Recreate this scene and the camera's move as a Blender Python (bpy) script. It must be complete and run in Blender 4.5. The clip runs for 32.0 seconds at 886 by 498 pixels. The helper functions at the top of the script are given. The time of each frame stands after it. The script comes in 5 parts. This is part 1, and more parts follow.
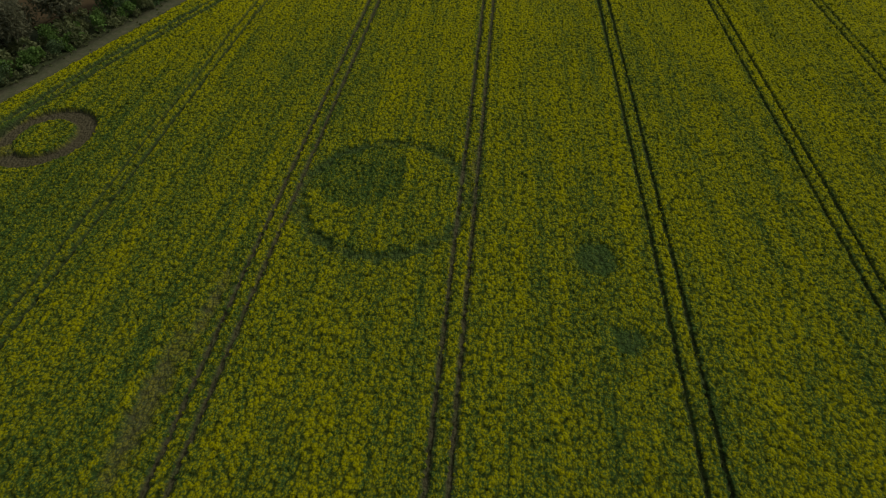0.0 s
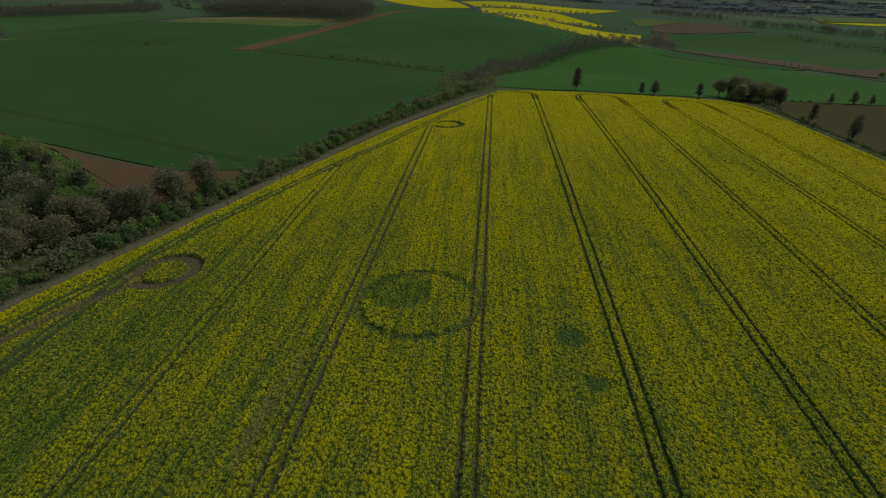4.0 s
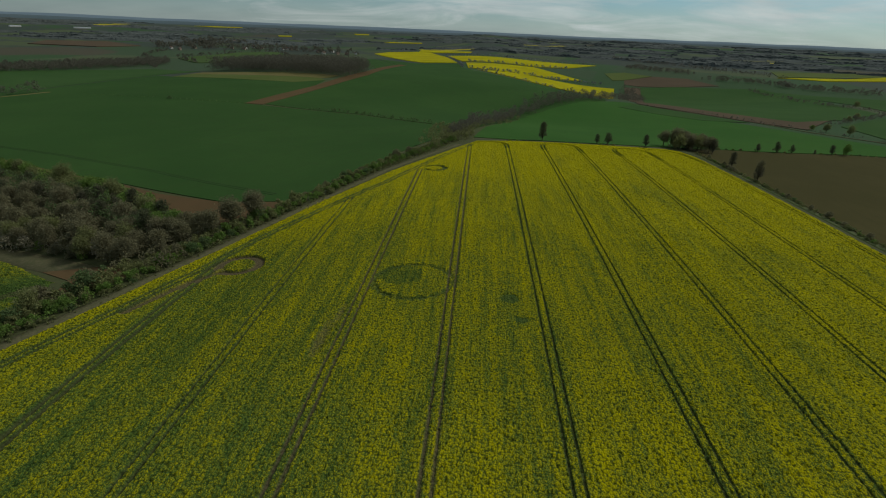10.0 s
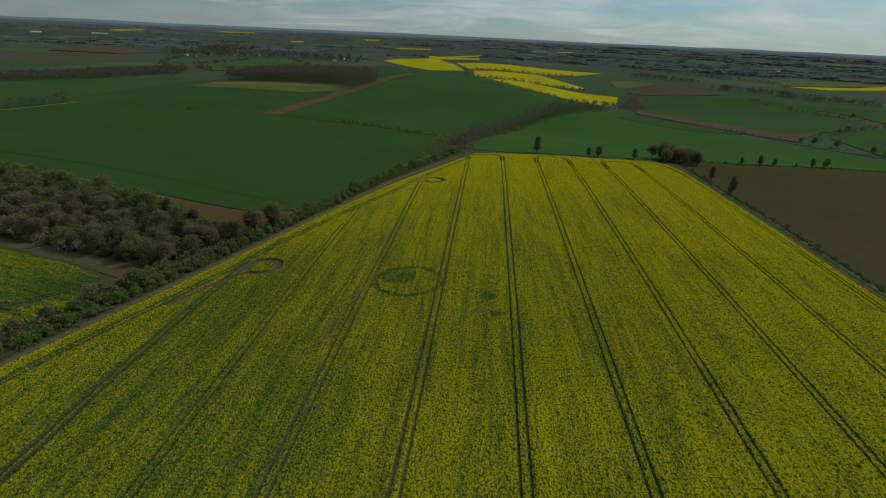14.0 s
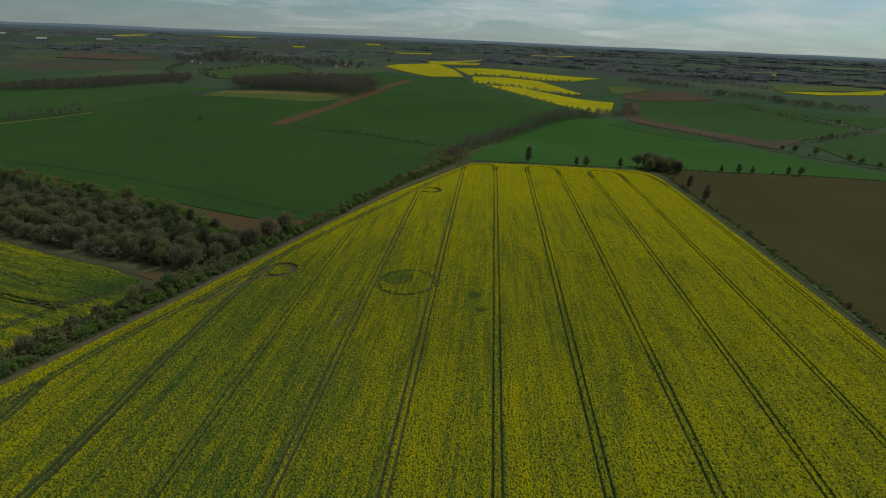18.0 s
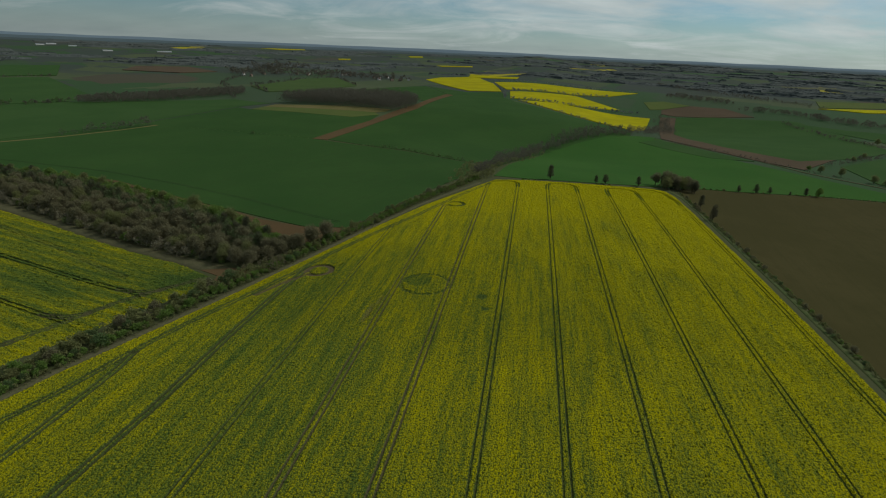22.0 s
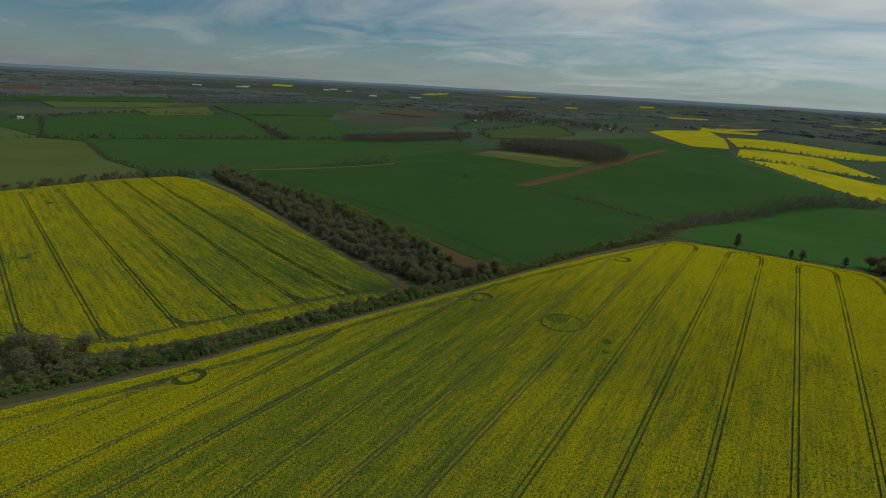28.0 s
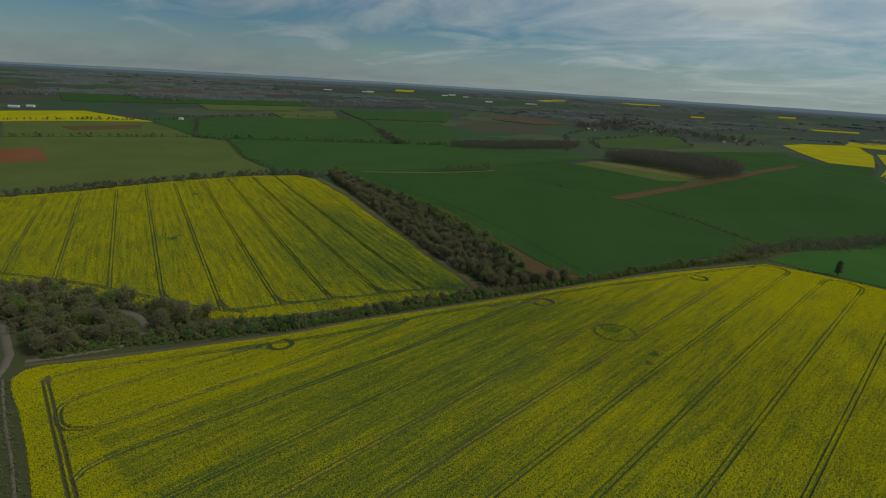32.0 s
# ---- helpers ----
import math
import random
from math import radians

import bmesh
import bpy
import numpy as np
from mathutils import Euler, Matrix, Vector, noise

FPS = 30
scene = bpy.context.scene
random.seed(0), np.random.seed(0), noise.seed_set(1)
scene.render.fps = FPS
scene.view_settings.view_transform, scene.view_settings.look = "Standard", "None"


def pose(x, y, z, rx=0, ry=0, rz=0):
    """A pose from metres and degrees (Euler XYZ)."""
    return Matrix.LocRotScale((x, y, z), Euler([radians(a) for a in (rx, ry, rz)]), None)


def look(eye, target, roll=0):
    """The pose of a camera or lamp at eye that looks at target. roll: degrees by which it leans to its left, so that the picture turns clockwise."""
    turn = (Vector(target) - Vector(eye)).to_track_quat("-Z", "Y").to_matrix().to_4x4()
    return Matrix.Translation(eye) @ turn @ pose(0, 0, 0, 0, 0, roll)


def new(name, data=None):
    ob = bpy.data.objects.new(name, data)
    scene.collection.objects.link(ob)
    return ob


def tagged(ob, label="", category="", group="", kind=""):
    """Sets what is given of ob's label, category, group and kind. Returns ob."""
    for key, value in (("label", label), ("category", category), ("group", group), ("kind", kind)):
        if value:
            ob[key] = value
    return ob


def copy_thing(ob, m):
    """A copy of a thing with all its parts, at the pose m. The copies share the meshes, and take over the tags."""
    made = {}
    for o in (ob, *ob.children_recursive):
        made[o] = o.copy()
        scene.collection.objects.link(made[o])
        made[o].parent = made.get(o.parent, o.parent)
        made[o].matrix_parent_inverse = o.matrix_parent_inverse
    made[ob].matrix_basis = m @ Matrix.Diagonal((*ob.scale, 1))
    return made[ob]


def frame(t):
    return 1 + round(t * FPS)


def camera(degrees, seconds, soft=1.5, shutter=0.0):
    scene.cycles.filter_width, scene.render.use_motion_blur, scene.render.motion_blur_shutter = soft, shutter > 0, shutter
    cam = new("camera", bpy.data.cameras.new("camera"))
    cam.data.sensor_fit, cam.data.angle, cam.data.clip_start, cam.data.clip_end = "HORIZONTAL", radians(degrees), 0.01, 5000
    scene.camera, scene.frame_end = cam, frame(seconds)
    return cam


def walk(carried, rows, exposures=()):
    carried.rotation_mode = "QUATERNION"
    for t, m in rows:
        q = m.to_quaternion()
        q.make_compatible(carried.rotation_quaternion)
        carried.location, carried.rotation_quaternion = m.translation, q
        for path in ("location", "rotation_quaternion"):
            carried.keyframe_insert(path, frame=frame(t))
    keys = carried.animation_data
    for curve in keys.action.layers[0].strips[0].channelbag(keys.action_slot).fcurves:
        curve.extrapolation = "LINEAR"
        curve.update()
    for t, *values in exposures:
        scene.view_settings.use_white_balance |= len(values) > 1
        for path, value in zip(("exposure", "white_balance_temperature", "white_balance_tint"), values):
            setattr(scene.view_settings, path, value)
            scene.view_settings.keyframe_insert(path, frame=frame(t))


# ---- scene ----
cam = camera(79.0, 32.0, soft=1.1)
PATH = [
    (0.0, (0.73, 0.00, 48.82), (-3.95, 67.55, -24.76), 2.57),
    (0.5, (0.51, -3.84, 49.53), (-4.24, 67.05, -20.85), 2.46),
    (1.0, (0.27, -7.65, 50.22), (-4.66, 66.96, -16.18), 2.29),
    (1.5, (0.03, -11.45, 50.91), (-5.25, 66.90, -11.00), 2.09),
    (2.0, (-0.19, -15.30, 51.62), (-5.97, 66.33, -5.86), 1.98),
    (2.5, (-0.35, -19.20, 52.34), (-6.61, 65.35, -0.68), 1.91),
    (3.0, (-0.44, -23.21, 53.09), (-6.90, 63.52, 3.74), 1.98),
    (3.5, (-0.46, -27.31, 53.87), (-7.04, 60.93, 7.28), 2.01),
    (5.5, (-0.01, -44.38, 57.17), (-6.11, 45.73, 14.24), 2.36),
    (6.0, (0.24, -48.84, 58.07), (-5.75, 41.62, 15.86), 2.32),
    (6.5, (0.55, -53.48, 59.01), (-5.26, 37.26, 17.39), 2.36),
    (7.0, (0.90, -58.34, 59.96), (-4.73, 32.71, 18.99), 2.34),
    (7.5, (1.32, -63.27, 60.95), (-4.09, 28.08, 20.62), 2.32),
    (8.0, (1.79, -68.13, 61.98), (-3.50, 23.49, 22.27), 2.38),
    (8.5, (2.34, -72.81, 63.07), (-2.77, 19.08, 23.95), 2.39),
    (9.0, (2.97, -77.16, 64.22), (-2.01, 15.00, 25.71), 2.39),
    (9.5, (3.73, -81.11, 65.45), (-1.29, 11.27, 27.49), 2.41),
    (10.0, (4.61, -84.76, 66.76), (-0.43, 7.83, 29.34), 2.43),
    (10.5, (5.59, -88.17, 68.14), (0.58, 4.59, 31.14), 2.47),
    (11.0, (6.64, -91.41, 69.57), (1.47, 1.32, 32.50), 2.47),
    (11.5, (7.71, -94.54, 71.03), (2.23, -1.83, 33.97), 2.46),
    (12.0, (8.76, -97.65, 72.51), (2.85, -4.93, 35.51), 2.43),
    (12.5, (9.76, -100.79, 73.98), (3.53, -8.08, 37.02), 2.44),
    (13.0, (10.68, -104.04, 75.43), (4.24, -11.32, 38.53), 2.50),
    (13.5, (11.46, -107.32, 76.87), (4.86, -14.60, 40.00), 2.55),
    (14.0, (12.11, -110.51, 78.32), (5.47, -17.80, 41.44), 2.59),
    (14.5, (12.65, -113.65, 79.77), (5.96, -20.94, 42.90), 2.57),
    (16.5, (14.56, -126.13, 85.68), (7.95, -33.28, 49.13), 2.52),
    (17.0, (15.17, -129.35, 87.19), (8.46, -36.51, 50.64), 2.52),
    (17.5, (15.90, -132.65, 88.70), (9.09, -39.83, 52.14), 2.48),
    (18.0, (16.79, -136.08, 90.23), (9.93, -43.25, 53.67), 2.41),
    (18.5, (17.88, -139.64, 91.77), (10.92, -46.83, 55.19), 2.38),
    (19.0, (19.21, -143.36, 93.33), (12.16, -50.54, 56.78), 2.37),
    (19.5, (20.70, -147.31, 94.91), (13.49, -54.53, 58.31), 2.31),
    (20.0, (22.27, -151.49, 96.52), (14.61, -58.78, 59.82), 2.34),
    (20.5, (23.95, -155.82, 98.14), (15.01, -63.27, 61.35), 2.35),
    (21.0, (25.76, -160.21, 99.77), (14.90, -67.89, 62.90), 2.42),
    (21.5, (27.73, -164.58, 101.41), (15.43, -72.30, 64.88), 2.52),
    (22.0, (29.89, -168.83, 103.03), (15.97, -76.27, 67.84), 2.53),
    (22.5, (32.27, -172.90, 104.65), (15.35, -80.35, 70.74), 2.63),
    (23.0, (34.89, -176.68, 106.23), (14.03, -84.50, 73.55), 2.79),
    (23.5, (37.74, -180.25, 107.84), (12.76, -88.73, 76.23), 2.89),
    (24.0, (40.78, -183.72, 109.48), (12.31, -92.83, 79.02), 2.85),
    (24.5, (44.01, -187.06, 111.13), (12.82, -96.81, 81.43), 2.88),
    (26.5, (59.03, -198.64, 116.98), (16.32, -113.30, 87.11), 3.06),
    (27.0, (63.42, -201.00, 118.06), (17.86, -117.15, 88.18), 3.12),
    (27.5, (68.03, -203.16, 119.03), (19.85, -120.75, 89.26), 3.19),
    (28.0, (72.53, -205.16, 120.11), (22.10, -124.07, 90.42), 3.26),
    (28.5, (76.71, -207.06, 121.41), (24.54, -127.08, 91.73), 3.26),
    (29.0, (80.71, -208.83, 122.86), (27.07, -129.85, 93.11), 3.34),
    (29.5, (84.77, -210.36, 124.32), (29.24, -132.72, 94.51), 3.39),
    (30.0, (89.13, -211.53, 125.65), (31.33, -135.59, 95.76), 3.39),
    (30.5, (93.91, -212.20, 126.80), (33.58, -138.27, 96.88), 3.48),
    (31.0, (98.96, -212.46, 127.86), (36.19, -140.61, 97.91), 3.50),
    (31.5, (104.12, -212.57, 128.88), (39.37, -142.53, 98.87), 3.52),
    (32.0, (109.23, -212.75, 129.92), (42.89, -144.22, 99.89), 3.53),
]

walk(cam, [(t, look(eye, target, roll)) for t, eye, target, roll in PATH], ((0.0, -0.27), (1.5, -0.18), (3.5, -0.02), (7.0, 0.05), (14.0, 0.03), (32.0, 0.03)))

# ---- sky, sun ----
SUN_ELEV, SUN_AZ = radians(44), radians(62)
world = bpy.data.worlds.new("world")
scene.world = world
world.use_nodes = True
wn, wl = world.node_tree.nodes, world.node_tree.links
for n in list(wn):
    wn.remove(n)
sky = wn.new("ShaderNodeTexSky")
sky.sky_type, sky.sun_disc = 'NISHITA', False
sky.sun_elevation, sky.sun_rotation = SUN_ELEV, SUN_AZ
sky.air_density, sky.dust_density, sky.ozone_density = 1.0, 0.6, 2.5
coord = wn.new("ShaderNodeTexCoord")
split = wn.new("ShaderNodeSeparateXYZ")
wl.new(coord.outputs["Generated"], split.inputs[0])


def wmath(op, a, b=None, clamp=False):
    n = wn.new("ShaderNodeMath")
    n.operation, n.use_clamp = op, clamp
    for i, v in enumerate((a, b)):
        if v is None:
            continue
        if isinstance(v, (int, float)):
            n.inputs[i].default_value = v
        else:
            wl.new(v, n.inputs[i])
    return n.outputs[0]


# a layer of cloud: directions laid out on a plane high overhead
lift = wmath('MAXIMUM', wmath('ADD', split.outputs[2], 0.17), 0.05)
flat = wn.new("ShaderNodeCombineXYZ")
wl.new(wmath('DIVIDE', split.outputs[0], lift), flat.inputs[0])
wl.new(wmath('DIVIDE', split.outputs[1], lift), flat.inputs[1])
turn = wn.new("ShaderNodeMapping")
turn.inputs["Rotation"].default_value = (0, 0, radians(12))
turn.inputs["Scale"].default_value = (1.0, 1.35, 1)
wl.new(flat.outputs[0], turn.inputs[0])
puff = wn.new("ShaderNodeTexNoise")
puff.inputs["Scale"].default_value, puff.inputs["Detail"].default_value = 0.95, 8
puff.inputs["Roughness"].default_value, puff.inputs["Distortion"].default_value = 0.60, 0.7
wl.new(turn.outputs[0], puff.inputs["Vector"])
cover = wn.new("ShaderNodeMapRange")
cover.inputs["From Min"].default_value, cover.inputs["From Max"].default_value = 0.34, 0.66
# more cloud high up and on the sun's side
side = wmath('ADD', wmath('MULTIPLY', split.outputs[0], math.sin(radians(25))), wmath('MULTIPLY', split.outputs[1], math.cos(radians(25))))
more = wmath('ADD', wmath('MULTIPLY', wmath('SUBTRACT', side, 0.55), 0.20), wmath('MULTIPLY', wmath('SUBTRACT', wmath('MINIMUM', split.outputs[2], 0.25), 0.085), 1.5))
wl.new(wmath('ADD', puff.outputs["Fac"], more), cover.inputs["Value"])
puff2 = wn.new("ShaderNodeTexNoise")
puff2.inputs["Scale"].default_value, puff2.inputs["Detail"].default_value = 1.9, 6
wl.new(turn.outputs[0], puff2.inputs["Vector"])
tone = wn.new("ShaderNodeMix")
tone.data_type = 'RGBA'
tone.inputs[6].default_value, tone.inputs[7].default_value = (3.2, 3.8, 3.9, 1), (6.6, 7.2, 7.0, 1)
wl.new(puff2.outputs["Fac"], tone.inputs[0])
cloud = wn.new("ShaderNodeMix")
cloud.data_type = 'RGBA'
wl.new(wmath('MAXIMUM', wmath('MULTIPLY', cover.outputs[0], 0.9), wmath('SUBTRACT', 0.42, wmath('MULTIPLY', split.outputs[2], 5.5))), cloud.inputs[0])
dim = wn.new("ShaderNodeMix")
dim.data_type, dim.blend_type = 'RGBA', 'MULTIPLY'
dim.inputs[0].default_value, dim.inputs[7].default_value = 1.0, (0.40, 0.60, 0.72, 1)
wl.new(sky.outputs[0], dim.inputs[6])
wl.new(dim.outputs[2], cloud.inputs[6])
wl.new(tone.outputs[2], cloud.inputs[7])
back = wn.new("ShaderNodeBackground")
back.inputs["Strength"].default_value = 0.085
# the sky is lighter on the sun's side
glow = wmath('ADD', wmath('MULTIPLY', wmath('MAXIMUM', side, 0.0), 0.42), 0.66)
lit = wn.new("ShaderNodeVectorMath")
lit.operation = 'SCALE'
wl.new(cloud.outputs[2], lit.inputs[0])
wl.new(glow, lit.inputs["Scale"])
wl.new(lit.outputs[0], back.inputs["Color"])
wout = wn.new("ShaderNodeOutputWorld")
wl.new(back.outputs[0], wout.inputs[0])

sun = new("sun", bpy.data.lights.new("sun", 'SUN'))
sun.data.energy, sun.data.angle, sun.data.color = 1.4, radians(14), (1.0, 0.98, 0.92)
way = Vector((math.sin(SUN_AZ) * math.cos(SUN_ELEV), math.cos(SUN_AZ) * math.cos(SUN_ELEV), math.sin(SUN_ELEV)))
sun.matrix_world = look(way * 100, (0, 0, 0))


# ---- materials ----
class Nodes:
    """A small helper to wire one material."""

    def __init__(self, name):
        self.m = bpy.data.materials.new(name)
        self.m.use_nodes = True
        self.n, self.l = self.m.node_tree.nodes, self.m.node_tree.links
        self.b = self.n["Principled BSDF"]
        self.b.inputs["Specular IOR Level"].default_value = 0.06
        self.pos = self.n.new("ShaderNodeNewGeometry").outputs["Position"]

    def put(self, socket, v):
        if isinstance(v, (int, float, tuple)):
            socket.default_value = v
        else:
            self.l.new(v, socket)

    def noise(self, scale, detail=4, rough=0.55, squeeze=(1, 1, 1), turned=0.0, vector=None):
        spin = self.n.new("ShaderNodeMapping")
        spin.inputs["Rotation"].default_value = (0, 0, radians(turned))
        self.l.new(vector or self.pos, spin.inputs[0])
        mp = self.n.new("ShaderNodeMapping")
        mp.inputs["Scale"].default_value = squeeze
        self.l.new(spin.outputs[0], mp.inputs[0])
        t = self.n.new("ShaderNodeTexNoise")
        t.inputs["Scale"].default_value, t.inputs["Detail"].default_value, t.inputs["Roughness"].default_value = scale, detail, rough
        self.l.new(mp.outputs[0], t.inputs["Vector"])
        return t.outputs["Fac"]

    def math(self, op, a, b=0.0, clamp=False):
        t = self.n.new("ShaderNodeMath")
        t.operation, t.use_clamp = op, clamp
        self.put(t.inputs[0], a), self.put(t.inputs[1], b)
        return t.outputs[0]

    def span(self, v, lo, hi, a=0.0, b=1.0):
        t = self.n.new("ShaderNodeMapRange")
        t.interpolation_type = 'SMOOTHSTEP'
        for k, x in zip(("Value", "From Min", "From Max", "To Min", "To Max"), (v, lo, hi, a, b)):
            self.put(t.inputs[k], x)
        return t.outputs[0]

    def mix(self, f, a, b):
        t = self.n.new("ShaderNodeMix")
        t.data_type = 'RGBA'
        self.put(t.inputs[0], f)
        self.put(t.inputs[6], (*a, 1) if isinstance(a, tuple) else a)
        self.put(t.inputs[7], (*b, 1) if isinstance(b, tuple) else b)
        return t.outputs[2]

    def attr(self, name):
        t = self.n.new("ShaderNodeAttribute")
        t.attribute_name = name
        return t.outputs["Fac"]

    def chance(self):
        return self.n.new("ShaderNodeObjectInfo").outputs["Random"]

    def island(self):
        return self.n.new("ShaderNodeNewGeometry").outputs["Random Per Island"]

    def bump(self, h, strength, distance):
        t = self.n.new("ShaderNodeBump")
        t.inputs["Strength"].default_value, t.inputs["Distance"].default_value = strength, distance
        self.l.new(h, t.inputs["Height"])
        self.l.new(t.outputs[0], self.b.inputs["Normal"])

    def done(self, colour, rough=0.8):
        self.put(self.b.inputs["Base Color"], (*colour, 1) if isinstance(colour, tuple) else colour)
        self.put(self.b.inputs["Roughness"], rough)
        return self.m


def field_material(name, a, b, c, row_dir=0.0, row_pitch=2.0, rough=0.85, rows=0.35):
    """Young crop or bare soil: broad patches, drill rows and fine grain."""
    k = Nodes(name)
    k.b.inputs["Specular IOR Level"].default_value = 0.01
    broad = k.span(k.noise(0.012, 5), 0.35, 0.65)
    mid = k.noise(0.11, 5, 0.6)
    row = k.noise(1.0 / row_pitch, 3, 0.5, (1.0, 0.03, 1.0), row_dir)
    fine = k.noise(1.3, 5, 0.65)
    col = k.mix(broad, a, b)
    col = k.mix(k.math('MULTIPLY', k.span(row, 0.45, 0.7), rows), col, c)
    col = k.mix(k.math('MULTIPLY', k.span(mid, 0.45, 0.75), 0.5), col, c)
    col = k.mix(k.math('MULTIPLY', k.span(fine, 0.5, 0.8), 0.35), col, a)
    k.bump(k.math('ADD', fine, row), 0.6, 0.15)
    return k.done(col, rough)


def rape_material(name, turned=0.0):
    """Flowering rape: rounded clumps, the gaps between them darkened for low leaves and shade, in drill rows and drifts
    of more or less bloom.
    """
    k = Nodes(name)
    k.b.inputs["Specular IOR Level"].default_value = 0.02
    bloom, soil = k.attr("bloom"), k.attr("soil")
    patch = k.noise(0.045, 4, 0.6, (1.0, 0.35, 1.0), turned)
    drift = k.noise(0.30, 4, 0.6, (1.0, 0.10, 1.0), turned)
    row = k.noise(1.0, 2, 0.5, (1.0, 0.03, 1.0), turned)
    plant = k.noise(2.6, 3, 0.6)
    tuft = k.noise(0.85, 3, 0.6, (1.0, 0.5, 1.0), turned)
    floret = k.noise(7.5, 4, 0.75)
    spin, clump = k.n.new("ShaderNodeMapping"), k.n.new("ShaderNodeTexVoronoi")
    spin.inputs["Rotation"].default_value, spin.inputs["Scale"].default_value = (0, 0, radians(turned)), (1.0, 0.85, 1.0)
    clump.voronoi_dimensions, clump.inputs["Scale"].default_value = '2D', 1.95
    k.l.new(k.pos, spin.inputs[0]), k.l.new(spin.outputs[0], clump.inputs["Vector"])
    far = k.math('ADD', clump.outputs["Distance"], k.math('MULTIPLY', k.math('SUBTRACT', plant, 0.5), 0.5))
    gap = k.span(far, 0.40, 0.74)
    head = k.n.new("ShaderNodeTexVoronoi")
    head.voronoi_dimensions, head.inputs["Scale"].default_value = '2D', 4.6
    k.l.new(spin.outputs[0], head.inputs["Vector"])
    own = k.n.new("ShaderNodeSeparateColor")
    k.l.new(clump.outputs["Color"], own.inputs[0])
    v = bloom
    for tex, amount in ((patch, 0.64), (drift, 0.74), (row, 0.75), (tuft, 0.60), (own.outputs[0], 0.22), (plant, 0.65), (floret, 0.95), (k.math('SUBTRACT', 0.92, head.outputs["Distance"]), 0.75)):
        v = k.math('ADD', v, k.math('MULTIPLY', k.math('SUBTRACT', tex, 0.5), amount))
    leaf = k.mix(plant, (0.058, 0.108, 0.022), (0.090, 0.150, 0.030))
    flower = k.mix(k.noise(0.9, 3), (0.400, 0.365, 0.001), (0.495, 0.435, 0.001))
    col = k.mix(k.span(v, 0.06, 0.94), leaf, flower)
    # lowest bloom goes dark: low leaves, and painted shade down in the ruts
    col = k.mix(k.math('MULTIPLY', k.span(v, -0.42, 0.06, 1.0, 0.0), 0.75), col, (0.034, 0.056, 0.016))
    # gaps between clumps: dark lower leaves, with their shade painted in
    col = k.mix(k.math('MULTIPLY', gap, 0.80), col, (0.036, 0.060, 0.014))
    earth = k.mix(k.noise(0.8, 5, 0.7), (0.075, 0.068, 0.030), (0.18, 0.14, 0.08))
    col = k.mix(soil, col, earth)
    k.bump(k.math('SUBTRACT', k.math('MULTIPLY', k.math('ADD', plant, floret), 0.6), k.math('ADD', far, k.math('MULTIPLY', head.outputs["Distance"], 0.35))), 0.95, 0.34)
    return k.done(col, 0.85)


def leaf_material(name, a, b, c, spread=0.9):
    k = Nodes(name)
    col = k.mix(k.island(), a, b)
    col = k.mix(k.math('MULTIPLY', k.chance(), spread), col, c)
    col = k.mix(k.math('MULTIPLY', k.span(k.noise(0.6, 3), 0.4, 0.7), 0.4), col, a)
    k.done(col, 0.7)
    thin, both = k.n.new("ShaderNodeBsdfTranslucent"), k.n.new("ShaderNodeMixShader")
    both.inputs[0].default_value = 0.4
    k.l.new(col, thin.inputs[0]), k.l.new(k.b.outputs[0], both.inputs[1]), k.l.new(thin.outputs[0], both.inputs[2])
    k.l.new(both.outputs[0], k.n["Material Output"].inputs[0])
    return k.m


def plain_material(name, a, b, scale, rough=0.8, bump=0.3, distance=0.05):
    k = Nodes(name)
    f = k.noise(scale, 6, 0.65)
    col = k.mix(k.span(f, 0.35, 0.7), a, b)
    col = k.mix(k.math('MULTIPLY', k.noise(scale * 0.08, 3), 0.5), col, a)
    k.bump(f, bump, distance)
    return k.done(col, rough)


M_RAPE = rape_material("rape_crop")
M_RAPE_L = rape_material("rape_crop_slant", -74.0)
M_WHEAT = field_material("young_wheat", (0.034, 0.081, 0.021), (0.042, 0.093, 0.024), (0.039, 0.074, 0.022), 20, 3.0)
M_BROWN = field_material("dull_brown_earth", (0.098, 0.072, 0.046), (0.115, 0.083, 0.054), (0.085, 0.070, 0.045), 8, 2.5)
M_WHEAT2 = field_material("young_wheat_fresh", (0.039, 0.108, 0.022), (0.048, 0.121, 0.025), (0.045, 0.097, 0.023), -10, 3.0)
M_CLAY = field_material("red_clay", (0.185, 0.080, 0.040), (0.205, 0.088, 0.045), (0.17, 0.085, 0.04), 8, 2.5)
M_OLIVE = field_material("thin_spring_barley", (0.086, 0.122, 0.032), (0.102, 0.134, 0.038), (0.112, 0.112, 0.042), 60, 4.0)
M_PLOUGH = field_material("bare_tilled_earth", (0.062, 0.056, 0.021), (0.073, 0.064, 0.025), (0.055, 0.052, 0.019), 8, 2.5)
M_RED = field_material("red_brown_earth", (0.108, 0.071, 0.035), (0.130, 0.084, 0.042), (0.090, 0.073, 0.034), 8, 2.5)
M_TAN = field_material("dry_grass", (0.145, 0.130, 0.050), (0.18, 0.15, 0.065), (0.10, 0.125, 0.030), 24, 6.0)
M_YFAR = field_material("rape_far", (0.35, 0.315, 0.004), (0.43, 0.38, 0.005), (0.27, 0.275, 0.012), 40, 9.0, rows=0.6)
M_GRASS = plain_material("rough_grass", (0.065, 0.095, 0.030), (0.120, 0.125, 0.055), 0.7, 0.9, 0.8, 0.2)
